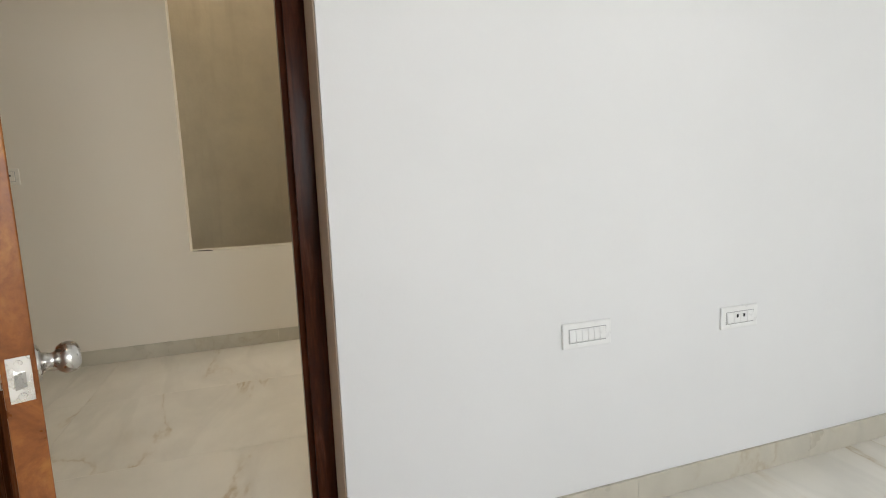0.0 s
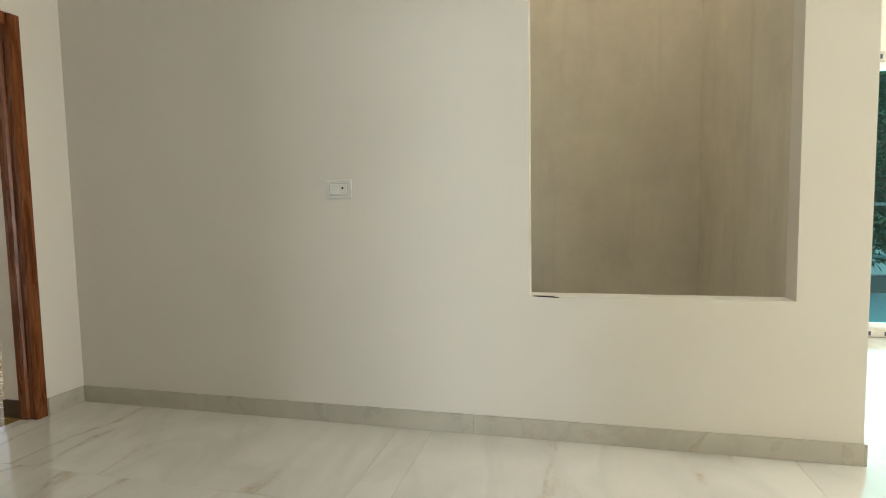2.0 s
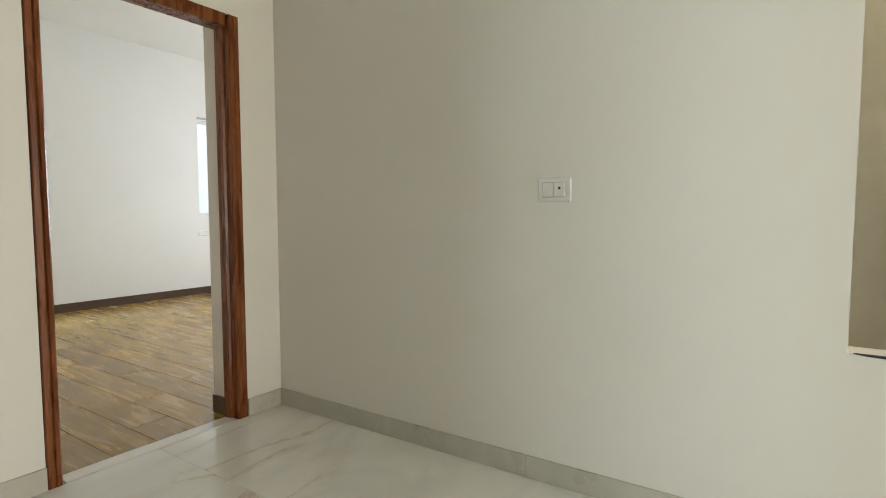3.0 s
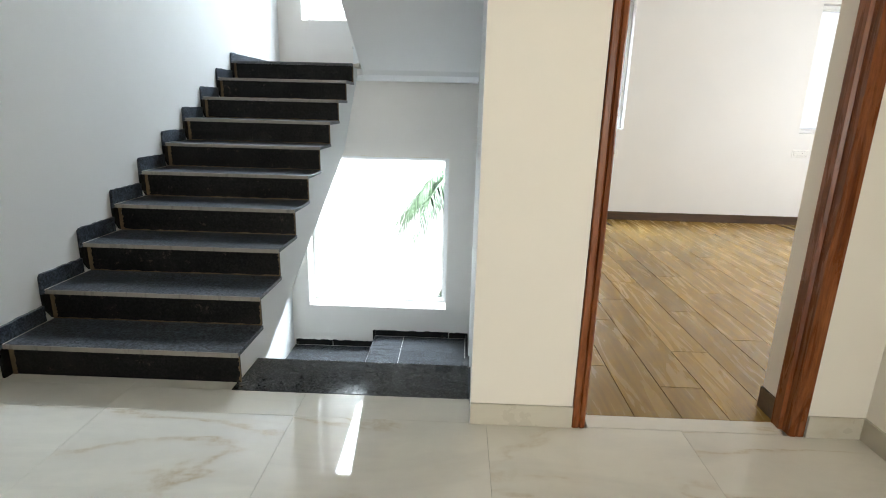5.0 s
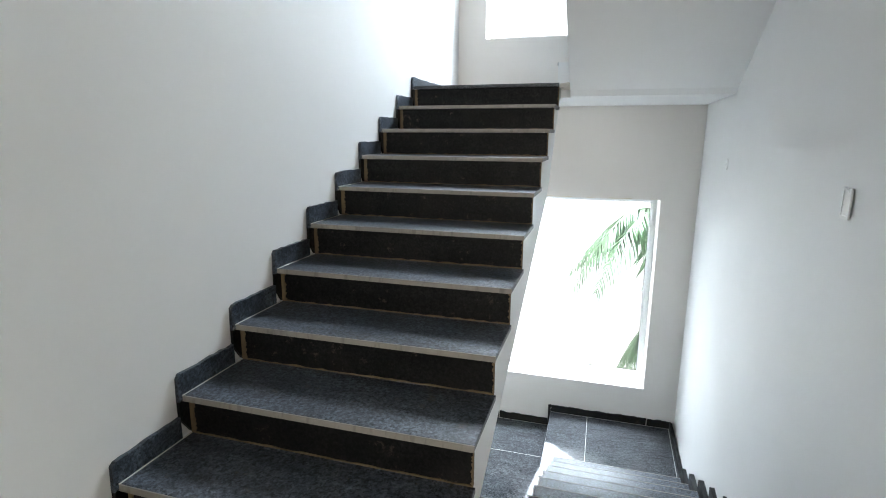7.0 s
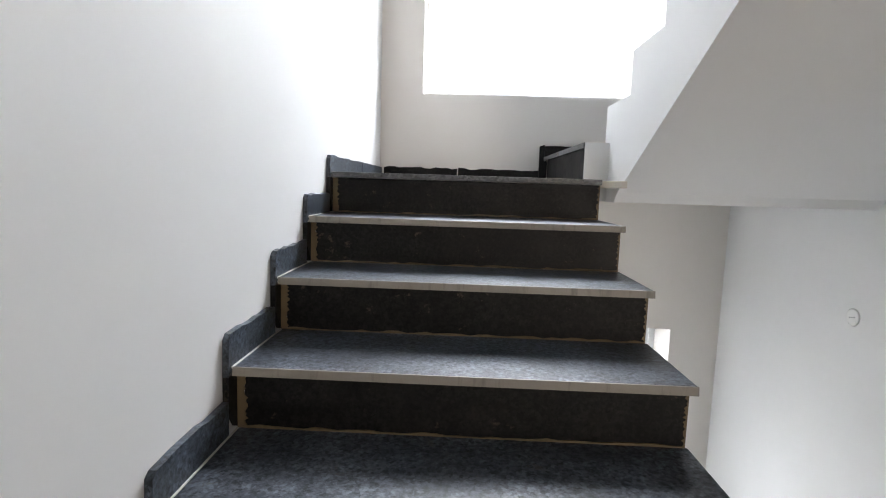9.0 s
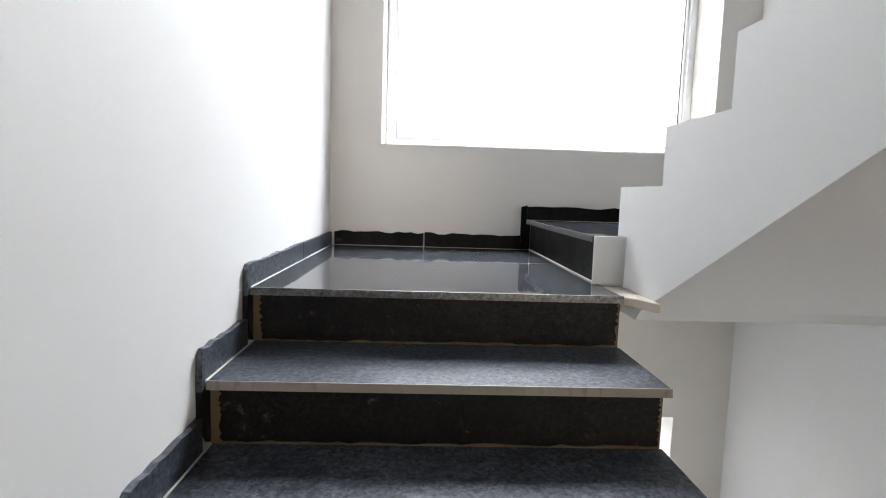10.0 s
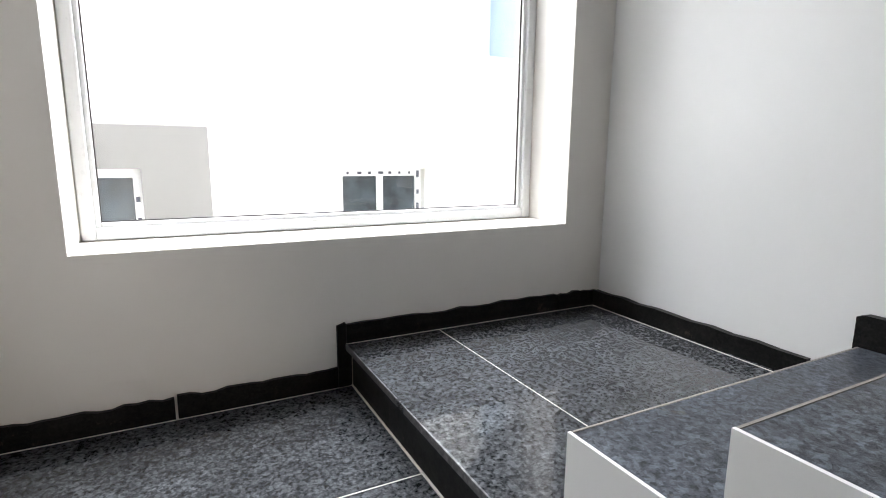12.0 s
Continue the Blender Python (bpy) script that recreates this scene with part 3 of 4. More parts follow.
def landing(lift, label):
    thing = empty("stair_landing", 0, 3.5, lift)

    def put(name, bm, mat, text=""):
        ob = part(name, bm, mat, thing, text)
        ob.matrix_local = Matrix.Translation((0, -3.5, 0))
        return ob

    a, b = 10 * H, 11 * H
    y0 = nosing_y(10)
    put("slab", box_bm(LEFT + 0.002, y0 + 0.36, 1.56, 0.02, END - 0.002, a - 0.022), WHITE)
    put("slab", prism_bm([(0.022, 2.985), (1.185, 2.985), (1.212, END - 0.002), (0.022, END - 0.002)], "z", 1.561, b - 0.022), WHITE, "white plastered slab end")
    # left half: a front and a back stone
    put("stone", box_bm(LEFT + 0.02, y0 + 0.008, a - 0.022, 0.018, 3.513, a, 0.002), POLISHED)
    put("stone", box_bm(LEFT + 0.02, 3.517, a - 0.022, 0.018, END - 0.018, a, 0.002), POLISHED)
    put("joint", box_bm(LEFT + 0.02, 3.5131, a - 0.02, 0.018, 3.5169, a - 0.0005), WHITE_GROUT)
    put("plaster_patch", prism_bm([(0.0225, 2.79), (0.05, 2.765), (0.085, 2.70), (0.0985, 2.69), (0.0985, 2.984), (0.0225, 2.984)], "z", a - 0.032, a - 0.004, 0.004), EDGE_PLASTER, "rough beige mortar patch")
    put("nosing", prism_bm([(y0, a - 0.021), (y0 + 0.0076, a - 0.022), (y0 + 0.0076, a + 0.0005), (y0 + 0.003, a)], "x", LEFT + 0.02, 0.022), HIGHLIT_EDGE)
    put("plaster_end", box_bm(-0.009, 2.977, a + 0.001, 0.0985, 2.9845, b - 0.0005, 0.001), WHITE, "cream-white plastered step end")
    put("grout_line", box_bm(LEFT + 0.0175, y0 + 0.01, a - 0.004, LEFT + 0.0225, END - 0.018, a + 0.0016), WHITE_GROUT)
    put("grout_line", box_bm(LEFT + 0.023, END - 0.0215, a - 0.004, -0.045, END - 0.0175, a + 0.0016), WHITE_GROUT)
    put("grout_line", box_bm(-0.005, END - 0.0215, b - 0.004, 1.18, END - 0.0175, b + 0.0016), WHITE_GROUT)
    put("grout_line", prism_bm([(1.150, 2.99), (1.154, 2.99), (1.1755, END - 0.022), (1.1715, END - 0.022)], "z", b - 0.004, b + 0.0016), WHITE_GROUT)
    # the step up to the right half
    put("riser", box_bm(0.010, 2.99, a + 0.001, 0.0215, END - 0.018, b - 0.023), RISER)
    put("mortar_line", box_bm(0.004, 3.0, a + 0.0003, 0.0098, END - 0.018, a + 0.005), WHITE_GROUT)
    put("stone", box_bm(-0.010, 2.985, b - 0.022, 0.368, END - 0.018, b, 0.002), POLISHED)
    put("stone", prism_bm([(0.372, 2.985), (1.180, 2.985), (1.205, END - 0.018), (0.372, END - 0.018)], "z", b - 0.022, b), POLISHED)
    put("joint", box_bm(0.3681, 2.99, b - 0.02, 0.3719, END - 0.018, b - 0.0005), WHITE_GROUT)
    put("nosing", box_bm(-0.0145, 2.985, b - 0.022, -0.0102, END - 0.018, b + 0.0004), HIGHLIT_EDGE)
    # skirting stones with hacked, uneven upper edges
    def stone(x_a, x_b, z, seed):
        rng = random.Random(seed)
        n = 14
        top = [(x_a + (x_b - x_a) * i / n, z + 0.075 + rng.uniform(-0.006, 0.006)) for i in range(n + 1)]
        return prism_bm([(x_a, z + 0.001), *top, (x_b, z + 0.001)], "y", END - 0.017, END - 0.001)
    put("skirting_stone", stone(LEFT + 0.03, -0.582, a, 1), RISER)
    put("skirting_stone", stone(-0.574, -0.045, a, 2), RISER)
    put("skirting_stone", prism_bm([(-0.043, a + 0.001), (-0.043, b + 0.07), (-0.012, b + 0.08), (-0.012, b - 0.024), (0.008, b - 0.024), (0.008, a + 0.001)], "y", END - 0.0175, END - 0.0005), RISER)
    put("skirting_stone", stone(-0.010, 0.955, b, 3), RISER)
    put("skirting_stone", stone(0.962, 1.195, b, 4), RISER)
    rng = random.Random(7)
    top = [(END - 0.02 - i * 0.085, b + 0.075 + rng.uniform(-0.006, 0.006)) for i in range(12)]
    put("skirting_stone", prism_bm([(END - 0.02, b + 0.001), *top, (top[-1][0], b + 0.001)], "x", 1.176, 1.204), RISER)
    tagged(thing, label, "landing", "stair landings")
    thing.location.z = lift
    return thing


landing(0.0, "half landing of polished black granite with one step")
landing(-STOREY, "lower half landing of black granite with one step")
structure("stair_head_strip", box_bm(0.004, -0.105, -0.02, 1.098, 0.214, 0.002, 0.002), STRIP, "black granite strip at the head of the stairs", "floor strip")

# ---- windows ----


def fixed_window(name, x0, x1, z0, z1, y, label, glass=GLASS, mullion=False):
    """A white frame with a bead and one or two panes, set in an opening of a wall that faces y."""
    thing = empty(name, (x0 + x1) / 2, y, z0)
    m = Matrix.Translation((-(x0 + x1) / 2, -y, -z0))

    def put(kind, bm, mat, parent=thing):
        ob = part(kind, bm, mat, parent)
        if parent is thing:
            ob.matrix_local = m
        return ob

    w = 0.042

    def ring(a, b, c, d, wide, ya, yb, kind, bev):
        put(kind, box_bm(a, ya, c, a + wide, yb, d, bev), UPVC)
        put(kind, box_bm(b - wide, ya, c, b, yb, d, bev), UPVC)
        put(kind, box_bm(a + wide, ya, c, b - wide, yb, c + wide, bev), UPVC)
        put(kind, box_bm(a + wide, ya, d - wide, b - wide, yb, d, bev), UPVC)

    ring(x0 + 0.002, x1 - 0.002, z0 + 0.002, z1 - 0.002, w, y, y + 0.065, "window_frame", 0.005)
    ring(x0 + w, x1 - w, z0 + w, z1 - w, 0.018, y + 0.018, y + 0.036, "glazing_bead", 0.004)
    spans = [(x0 + w + 0.006, x1 - w - 0.006)]
    if mullion:
        c = (x0 + x1) / 2
        put("mullion", box_bm(c - 0.035, y + 0.004, z0 + w, c + 0.035, y + 0.05, z1 - w, 0.004), UPVC)
        spans = [(x0 + w + 0.006, c - 0.03), (c + 0.03, x1 - w - 0.006)]
    for a, b in spans:
        put("gasket", panel_bm("y", y + 0.036, y + 0.040, a, b, z0 + w + 0.006, z1 - w - 0.006, [(a + 0.016, b - 0.016, z0 + w + 0.022, z1 - w - 0.022)]), BLACK)
        pane = put("pane", box_bm(a, y + 0.041, z0 + w + 0.006, b, y + 0.046, z1 - w - 0.006), glass)
        pane.visible_shadow = False
    return tagged(thing, label, "window", kind="structure")


fixed_window("window_1", -0.822, 1.007, 2.205, 4.15, 4.42, "large fixed window in a white plastic frame over the landing")
fixed_window("window_2", -0.87, 0.905, -1.255, 0.69, 4.42, "large fixed window in a white plastic frame at the lower landing")
fixed_window("window_3", 5.0, 5.9, 1.09, 2.5, 4.31, "white framed bedroom window", mullion=True)
fixed_window("window_4", 1.95, 2.95, 1.09, 2.5, 4.31, "white framed bedroom window with a deep reveal", mullion=True)


# Out of view; added as an opening for the hall's fill light.
fixed_window("window_8", 0.9, 4.3, 0.4, 2.3, -9.15, "unseen white framed living room window, added to let light in", mullion=True)


def side_window(name, x, y0, y1, z0, z1, label):
    thing = fixed_window(name, -(y1 - y0) / 2, (y1 - y0) / 2, z0, z1, 0.0, label, mullion=True)
    thing.matrix_basis = pose(x, (y0 + y1) / 2, z0, 0, 0, 90)
    return thing


side_window("window_5", -3.95, -5.55, -3.65, 0.85, 2.2, "white framed window of the first room")
side_window("window_6", 6.85, 1.0, 3.0, 0.85, 2.2, "wide white framed bedroom window")


def sliding_window():
    """Tall sliding window with film still on its frames."""
    x, y0, y1, z1 = 5.24, -7.75, -5.16, 2.32
    thing = empty("window_7", x, (y0 + y1) / 2, 0)
    m = Matrix.Translation((-x, -(y0 + y1) / 2, 0))

    def put(kind, bm, mat, label=""):
        ob = part(kind, bm, mat, thing, label)
        ob.matrix_local = m
        return ob

    for a, b, c, d in ((y0 + 0.002, y0 + 0.07, 0.002, z1), (y1 - 0.07, y1 - 0.002, 0.002, z1), (y0 + 0.07, y1 - 0.07, 0.002, 0.075), (y0 + 0.07, y1 - 0.07, z1 - 0.075, z1 - 0.002)):
        put("window_frame", box_bm(x - 0.03, a, c, x + 0.09, b, d, 0.004), TAPE, "white frame under printed protective film")
    rng = random.Random(5)
    for lo, hi, xa in ((y1 - 0.92, y1 - 0.06, x), (y0 + 0.06, y0 + 0.95, x), (y1 - 1.8, y1 - 0.88, x + 0.04)):
        for a, b, c, d in ((lo, lo + 0.075, 0.076, z1 - 0.076), (hi - 0.03, hi, 0.076, z1 - 0.076), (lo + 0.075, hi - 0.03, 0.076, 0.12), (lo + 0.075, hi - 0.03, z1 - 0.14, z1 - 0.076)):
            put("sash_frame", box_bm(xa, a, c, xa + 0.035, b, d, 0.003), UPVC)
        pane = put("pane", box_bm(xa + 0.014, lo + 0.07, 0.11, xa + 0.02, hi - 0.025, z1 - 0.13), GREEN_GLASS, "green tinted glass")
        pane.visible_shadow = False
        # print on the upright film
        z = 0.2
        while z < 2.1:
            put("film_print", box_bm(xa - 0.003, lo + 0.018, z, xa - 0.0005, lo + 0.055, z + rng.uniform(0.03, 0.13)), INK)
            z += rng.uniform(0.16, 0.3)
    y = y0 + 0.1
    while y < y1 - 0.15:
        for za in (0.018, z1 - 0.055):
            put("film_print", box_bm(x - 0.033, y, za, x - 0.0305, y + rng.uniform(0.05, 0.12), za + 0.035), INK)
        y += rng.uniform(0.14, 0.24)
    tagged(thing, "tall sliding window with green glass and filmed frames", "window", kind="structure")


sliding_window()

# ---- doors ----


def jamb_bm(y_in, y_out, x0, x1, z1, rebate, deep=0.018):
    """An upright of a door frame, moulded with a rebate for the leaf; y_in is its inner face."""
    s = 1 if y_out > y_in else -1
    o = [(x0, y_in + s * deep), (x0 + rebate, y_in + s * deep), (x0 + rebate + 0.004, y_in), (x1 - 0.004, y_in), (x1, y_in + s * 0.004), (x1, y_out), (x0, y_out)]
    return prism_bm(o, "z", 0.001, z1)


def first_door():
    x0, x1 = 0.452, 0.592
    thing = empty("door_1", x0, -2.6, 0)
    m = Matrix.Translation((-x0, 2.6, 0))

    def put(kind, bm, mat, parent=thing, label=""):
        ob = part(kind, bm, mat, parent, label)
        if parent is thing:
            ob.matrix_local = m
        return ob

    put("jamb", jamb_bm(-3.548, -3.625, x0, x1, 2.118, 0.045), SHADED_FRAME)
    put("jamb", jamb_bm(-2.934, -2.877, 0.085, 0.243, 2.118, 0.118, 0.048), FRAME_WOOD)
    put("head", prism_bm([(0.085, -2.936), (0.243, -2.936), (0.592, -3.547), (0.453, -3.547)], "z", 2.05, 2.118), SHADED_FRAME)
    # the leaf stands half open; its own x runs from the hinge to the latch
    leaf = put("leaf", box_bm(0, -0.018, 0.008, 0.645, 0.018, 2.045, 0.002), DOOR_FACE, label="varnished reddish-brown flush door leaf")
    leaf.matrix_local = Matrix.Translation((0.198 - x0, -2.926 + 2.6, 0)) @ pose(0, 0, 0, 0, 0, 180 + 22.5)
    for z in (0.25, 1.03, 1.80):
        h = put("hinge", lathe_bm([(0, 0.007), (0.1, 0.007)], 12), METAL, leaf)
        h.matrix_local = pose(-0.004, -0.02, z, 0, -90, 0)
    zk = 0.898
    wide = 0.645
    put("latch_plate", box_bm(wide + 0.0001, -0.0125, zk - 0.029, wide + 0.0016, 0.0125, zk + 0.029, 0.0006), METAL, leaf, "satin steel latch plate with two screws")
    put("latch_bolt", prism_bm([(wide + 0.0016, -0.006), (wide + 0.012, -0.006), (wide + 0.0025, 0.006), (wide + 0.0016, 0.006)], "z", zk - 0.010, zk + 0.010), METAL, leaf)
    for dz in (-0.021, 0.021):
        s = put("screw", lathe_bm([(0, 0.0045), (0.0012, 0.004)], 12), METAL, leaf)
        s.matrix_local = pose(wide + 0.0016, 0, zk + dz)
    profile = [(0, 0.032), (0.003, 0.033), (0.008, 0.029), (0.012, 0.017), (0.022, 0.014), (0.030, 0.0125), (0.034, 0.015), (0.038, 0.022), (0.046, 0.0265), (0.056, 0.028), (0.066, 0.0265), (0.073, 0.021), (0.076, 0.014), (0.0765, 0.004)]
    for side in (1, -1):
        k = put("knob", lathe_bm(profile, 32), METAL, leaf, "round satin steel knob on a rose")
        k.matrix_local = pose(wide - 0.064, side * 0.018, zk, 0, 0, 90 * side) @ Matrix.Diagonal((0.68, 0.8, 0.8, 1))
    tagged(thing, "half-open varnished wooden door with dark red-brown frame and steel knob", "door", kind="structure")


first_door()


def bedroom_door():
    y0, y1 = DOOR_Y - 0.008, DOOR_Y + 0.10
    thing = empty("door_2", 2.0, y0, 0)

    def put(kind, bm, mat, label=""):
        ob = part(kind, bm, mat, thing, label)
        ob.matrix_local = Matrix.Translation((-2.0, -y0, 0))
        return ob

    def upright(x_in, x_out, groove):
        s = 1 if x_out > x_in else -1
        o = [(x_in, y1), (x_in, y0 + 0.055), (x_in + s * 0.014, y0 + 0.05), (x_in + s * 0.014, y0 + 0.006), (x_in + s * 0.020, y0), ((x_in + x_out) / 2, y0 - 0.002), ((x_in + x_out) / 2 + s * 0.004, y0 + 0.006), ((x_in + x_out) / 2 + s * 0.010, y0), (x_out - s * 0.004, y0), (x_out, y0 + 0.004), (x_out, y1)]
        return prism_bm(o, "z", 0.001, 2.188)

    put("jamb", upright(1.594, 1.526, 1), FRAME_WOOD)
    put("jamb", upright(2.408, 2.484, 1), FRAME_WOOD)
    put("head", box_bm(1.595, y0, 2.122, 2.407, y1, 2.188, 0.004), FRAME_WOOD)
    tagged(thing, "dark red-brown varnished door frame without a leaf", "door frame", kind="structure")


bedroom_door()
structure("door_threshold", box_bm(1.595, DOOR_Y + 0.004, -0.03, 2.407, -0.195, 0.001, 0.001), MARBLE, "cream marble strip in the doorway", "threshold")

structure("wall_bedroom_reveal", box_bm(2.43, DOOR_Y + 0.102, 0, 2.4865, -0.0605, 2.185), CREAM, "cream plaster reveal of the bedroom doorway", "wall")

# ---- skirting ----


def skirting(name, runs, height, thick, material, label, length=0.8):
    """runs: (x0, y0, x1, y1, side): a line on the wall and the side to which the stones stand out."""
    thing = empty(name)
    for x0, y0, x1, y1, side in runs:
        d = Vector((x1 - x0, y1 - y0))
        total = d.length
        d.normalize()
        n = Vector((-d.y, d.x)) * side
        a = 0.0
        while a < total - 0.002:
            b = min(total, a + length)
            o = [Vector((x0, y0)) + d * (a + 0.0006) + n * 0.001, Vector((x0, y0)) + d * (b - 0.0006) + n * 0.001, Vector((x0, y0)) + d * (b - 0.0006) + n * thick, Vector((x0, y0)) + d * (a + 0.0006) + n * thick]
            part("skirting_tile", prism_bm([tuple(v) for v in o], "z", 0.001, height), material, thing)
            a = b
    return tagged(thing, label, "skirting", kind="structure")


skirting("baseboard_hall", [
    (NICHE_X, DOOR_Y, NICHE_X, -4.37, -1), (2.487, DOOR_Y, NICHE_X - 0.012, DOOR_Y, -1), (1.10, DOOR_Y, 1.524, DOOR_Y, -1),
    (LEFT, -2.3, LEFT, -0.09, -1), (NICHE_X - 0.011, -4.37, 4.65, -4.37, -1)], 0.097, 0.011, SKIRT, "grey-beige marble skirting along the hall walls")
skirting("baseboard_room", [(ROOM_X, -7.0, ROOM_X, -3.64, 1)], 0.095, 0.011, SKIRT, "grey-beige marble skirting of the first room")
skirting("baseboard_bedroom", [(1.40, 4.2, 6.7, 4.2, -1), (2.43, -0.0605, 2.43, -0.185, -1), (2.487, -0.06, 5.2, -0.06, 1)], 0.10, 0.012, DARK_SKIRT, "dark brown wood-look skirting of the bedroom", 1.2)

# ---- electrical fittings ----


def switch_plate(width, height, modules, label, slots, plastic=PLASTIC):
    """A moulded plate facing -x, with its own modules; slots lists which modules show a dark slot."""
    thing = empty("switch_plate")
    part("plate", box_bm(-0.009, -width / 2, -height / 2, 0, width / 2, height / 2, 0.004), plastic, thing)
    inner_w, inner_h = width - 0.045, height - 0.040
    part("surround", box_bm(-0.0102, -inner_w / 2 - 0.002, -inner_h / 2 - 0.002, -0.008, inner_w / 2 + 0.002, inner_h / 2 + 0.002), PLASTIC_GREY, thing)
    step = inner_w / modules
    for i in range(modules):
        y = -inner_w / 2 + i * step
        o = [(-0.0095, -inner_h / 2), (-0.0145, -inner_h / 2 + 0.004), (-0.012, inner_h / 2 - 0.002), (-0.0095, inner_h / 2)]
        bm = prism_bm([(x, z) for x, z in o], "y", y + 0.0008, y + step - 0.0008)
        rocker = part("rocker", bm, plastic, thing)
        if i in slots:
            part("slot", box_bm(-0.0155, y + step * 0.4, 0.001, -0.0125, y + step * 0.6, 0.012), BLACK, rocker)
    return tagged(thing, label, "switch plate")


sp = switch_plate(0.176, 0.082, 6, "white six-rocker switch plate on the white wall", ())
sp.matrix_basis = pose(ROOM_X, -4.40, 0.624)
sp = switch_plate(0.165, 0.080, 4, "white socket plate on the white wall", (1, 2))
sp.matrix_basis = pose(ROOM_X, -5.02, 0.605)
sp = switch_plate(0.142, 0.098, 2, "cream-white socket plate with a dark-marked switch", (0,), CREAM_PLASTIC)
sp.matrix_basis = pose(NICHE_X, -2.003, 1.233)
sp = switch_plate(0.20, 0.09, 4, "white socket plate on the bedroom wall", (1,))
sp.matrix_basis = pose(5.06, 4.2, 0.86, 0, 0, 90)
sp = switch_plate(0.12, 0.09, 2, "white socket plate under the bedroom window", (0,))
sp.matrix_basis = pose(2.86, 4.2, 0.80, 0, 0, 90)


def wall_box():
    thing = empty("junction_box")
    part("rim", panel_bm("x", -0.006, 0, -0.035, 0.035, -0.05, 0.05, [(-0.025, 0.025, -0.04, 0.04)]), PLASTIC, thing)
    part("cover", box_bm(-0.004, -0.024, -0.039, -0.001, 0.024, 0.039), PLASTIC, thing)
    thing.matrix_basis = pose(1.1245, 0.80, 1.065, 0, 0, -1.6)
    return tagged(thing, "small white junction box on the stairwell wall", "junction box")


wall_box()


def round_box():
    thing = empty("round_wall_box")
    c = part("cover", lathe_bm([(0, 0.040), (0.004, 0.039), (0.006, 0.034)], 28), PLASTIC, thing)
    for dy in (-0.014, 0.0, 0.014):
        o = part("hole", lathe_bm([(0.0055, 0.003), (0.0068, 0.003)], 10), BLACK, thing)
        o.location = (0, dy, 0.004 * math.sin(80 * dy))
    thing.matrix_basis = pose(1.190, 2.93, 1.09, 0, 0, 180 - 1.6)
    return tagged(thing, "round white wall box cover with three holes", "wall box")


round_box()

chip = part("plaster_chip", prism_bm([(-3.11, 0.694), (-3.02, 0.697), (-2.985, 0.7005), (-3.06, 0.7008), (-3.10, 0.6995)], "x", NICHE_X - 0.002, NICHE_X + 0.02), BLACK)
tagged(chip, "dark chipped plaster at the corner of the opening", "plaster chip")
for a, b in ((-0.62, -0.50), (-0.18, 0.10), (0.22, 0.30), (0.42, 0.66)):
    m = part("plaster_chip", prism_bm([(a, 0.6895), (b, 0.6895), (b - 0.03, 0.700), ((a + b) / 2, 0.694), (a + 0.02, 0.699)], "y", END - 0.0015, END + 0.02), GREY_PLASTER)
    tagged(m, "grey broken plaster over the lower stair window", "plaster chip", "chips over the window")

# ---- outside ----


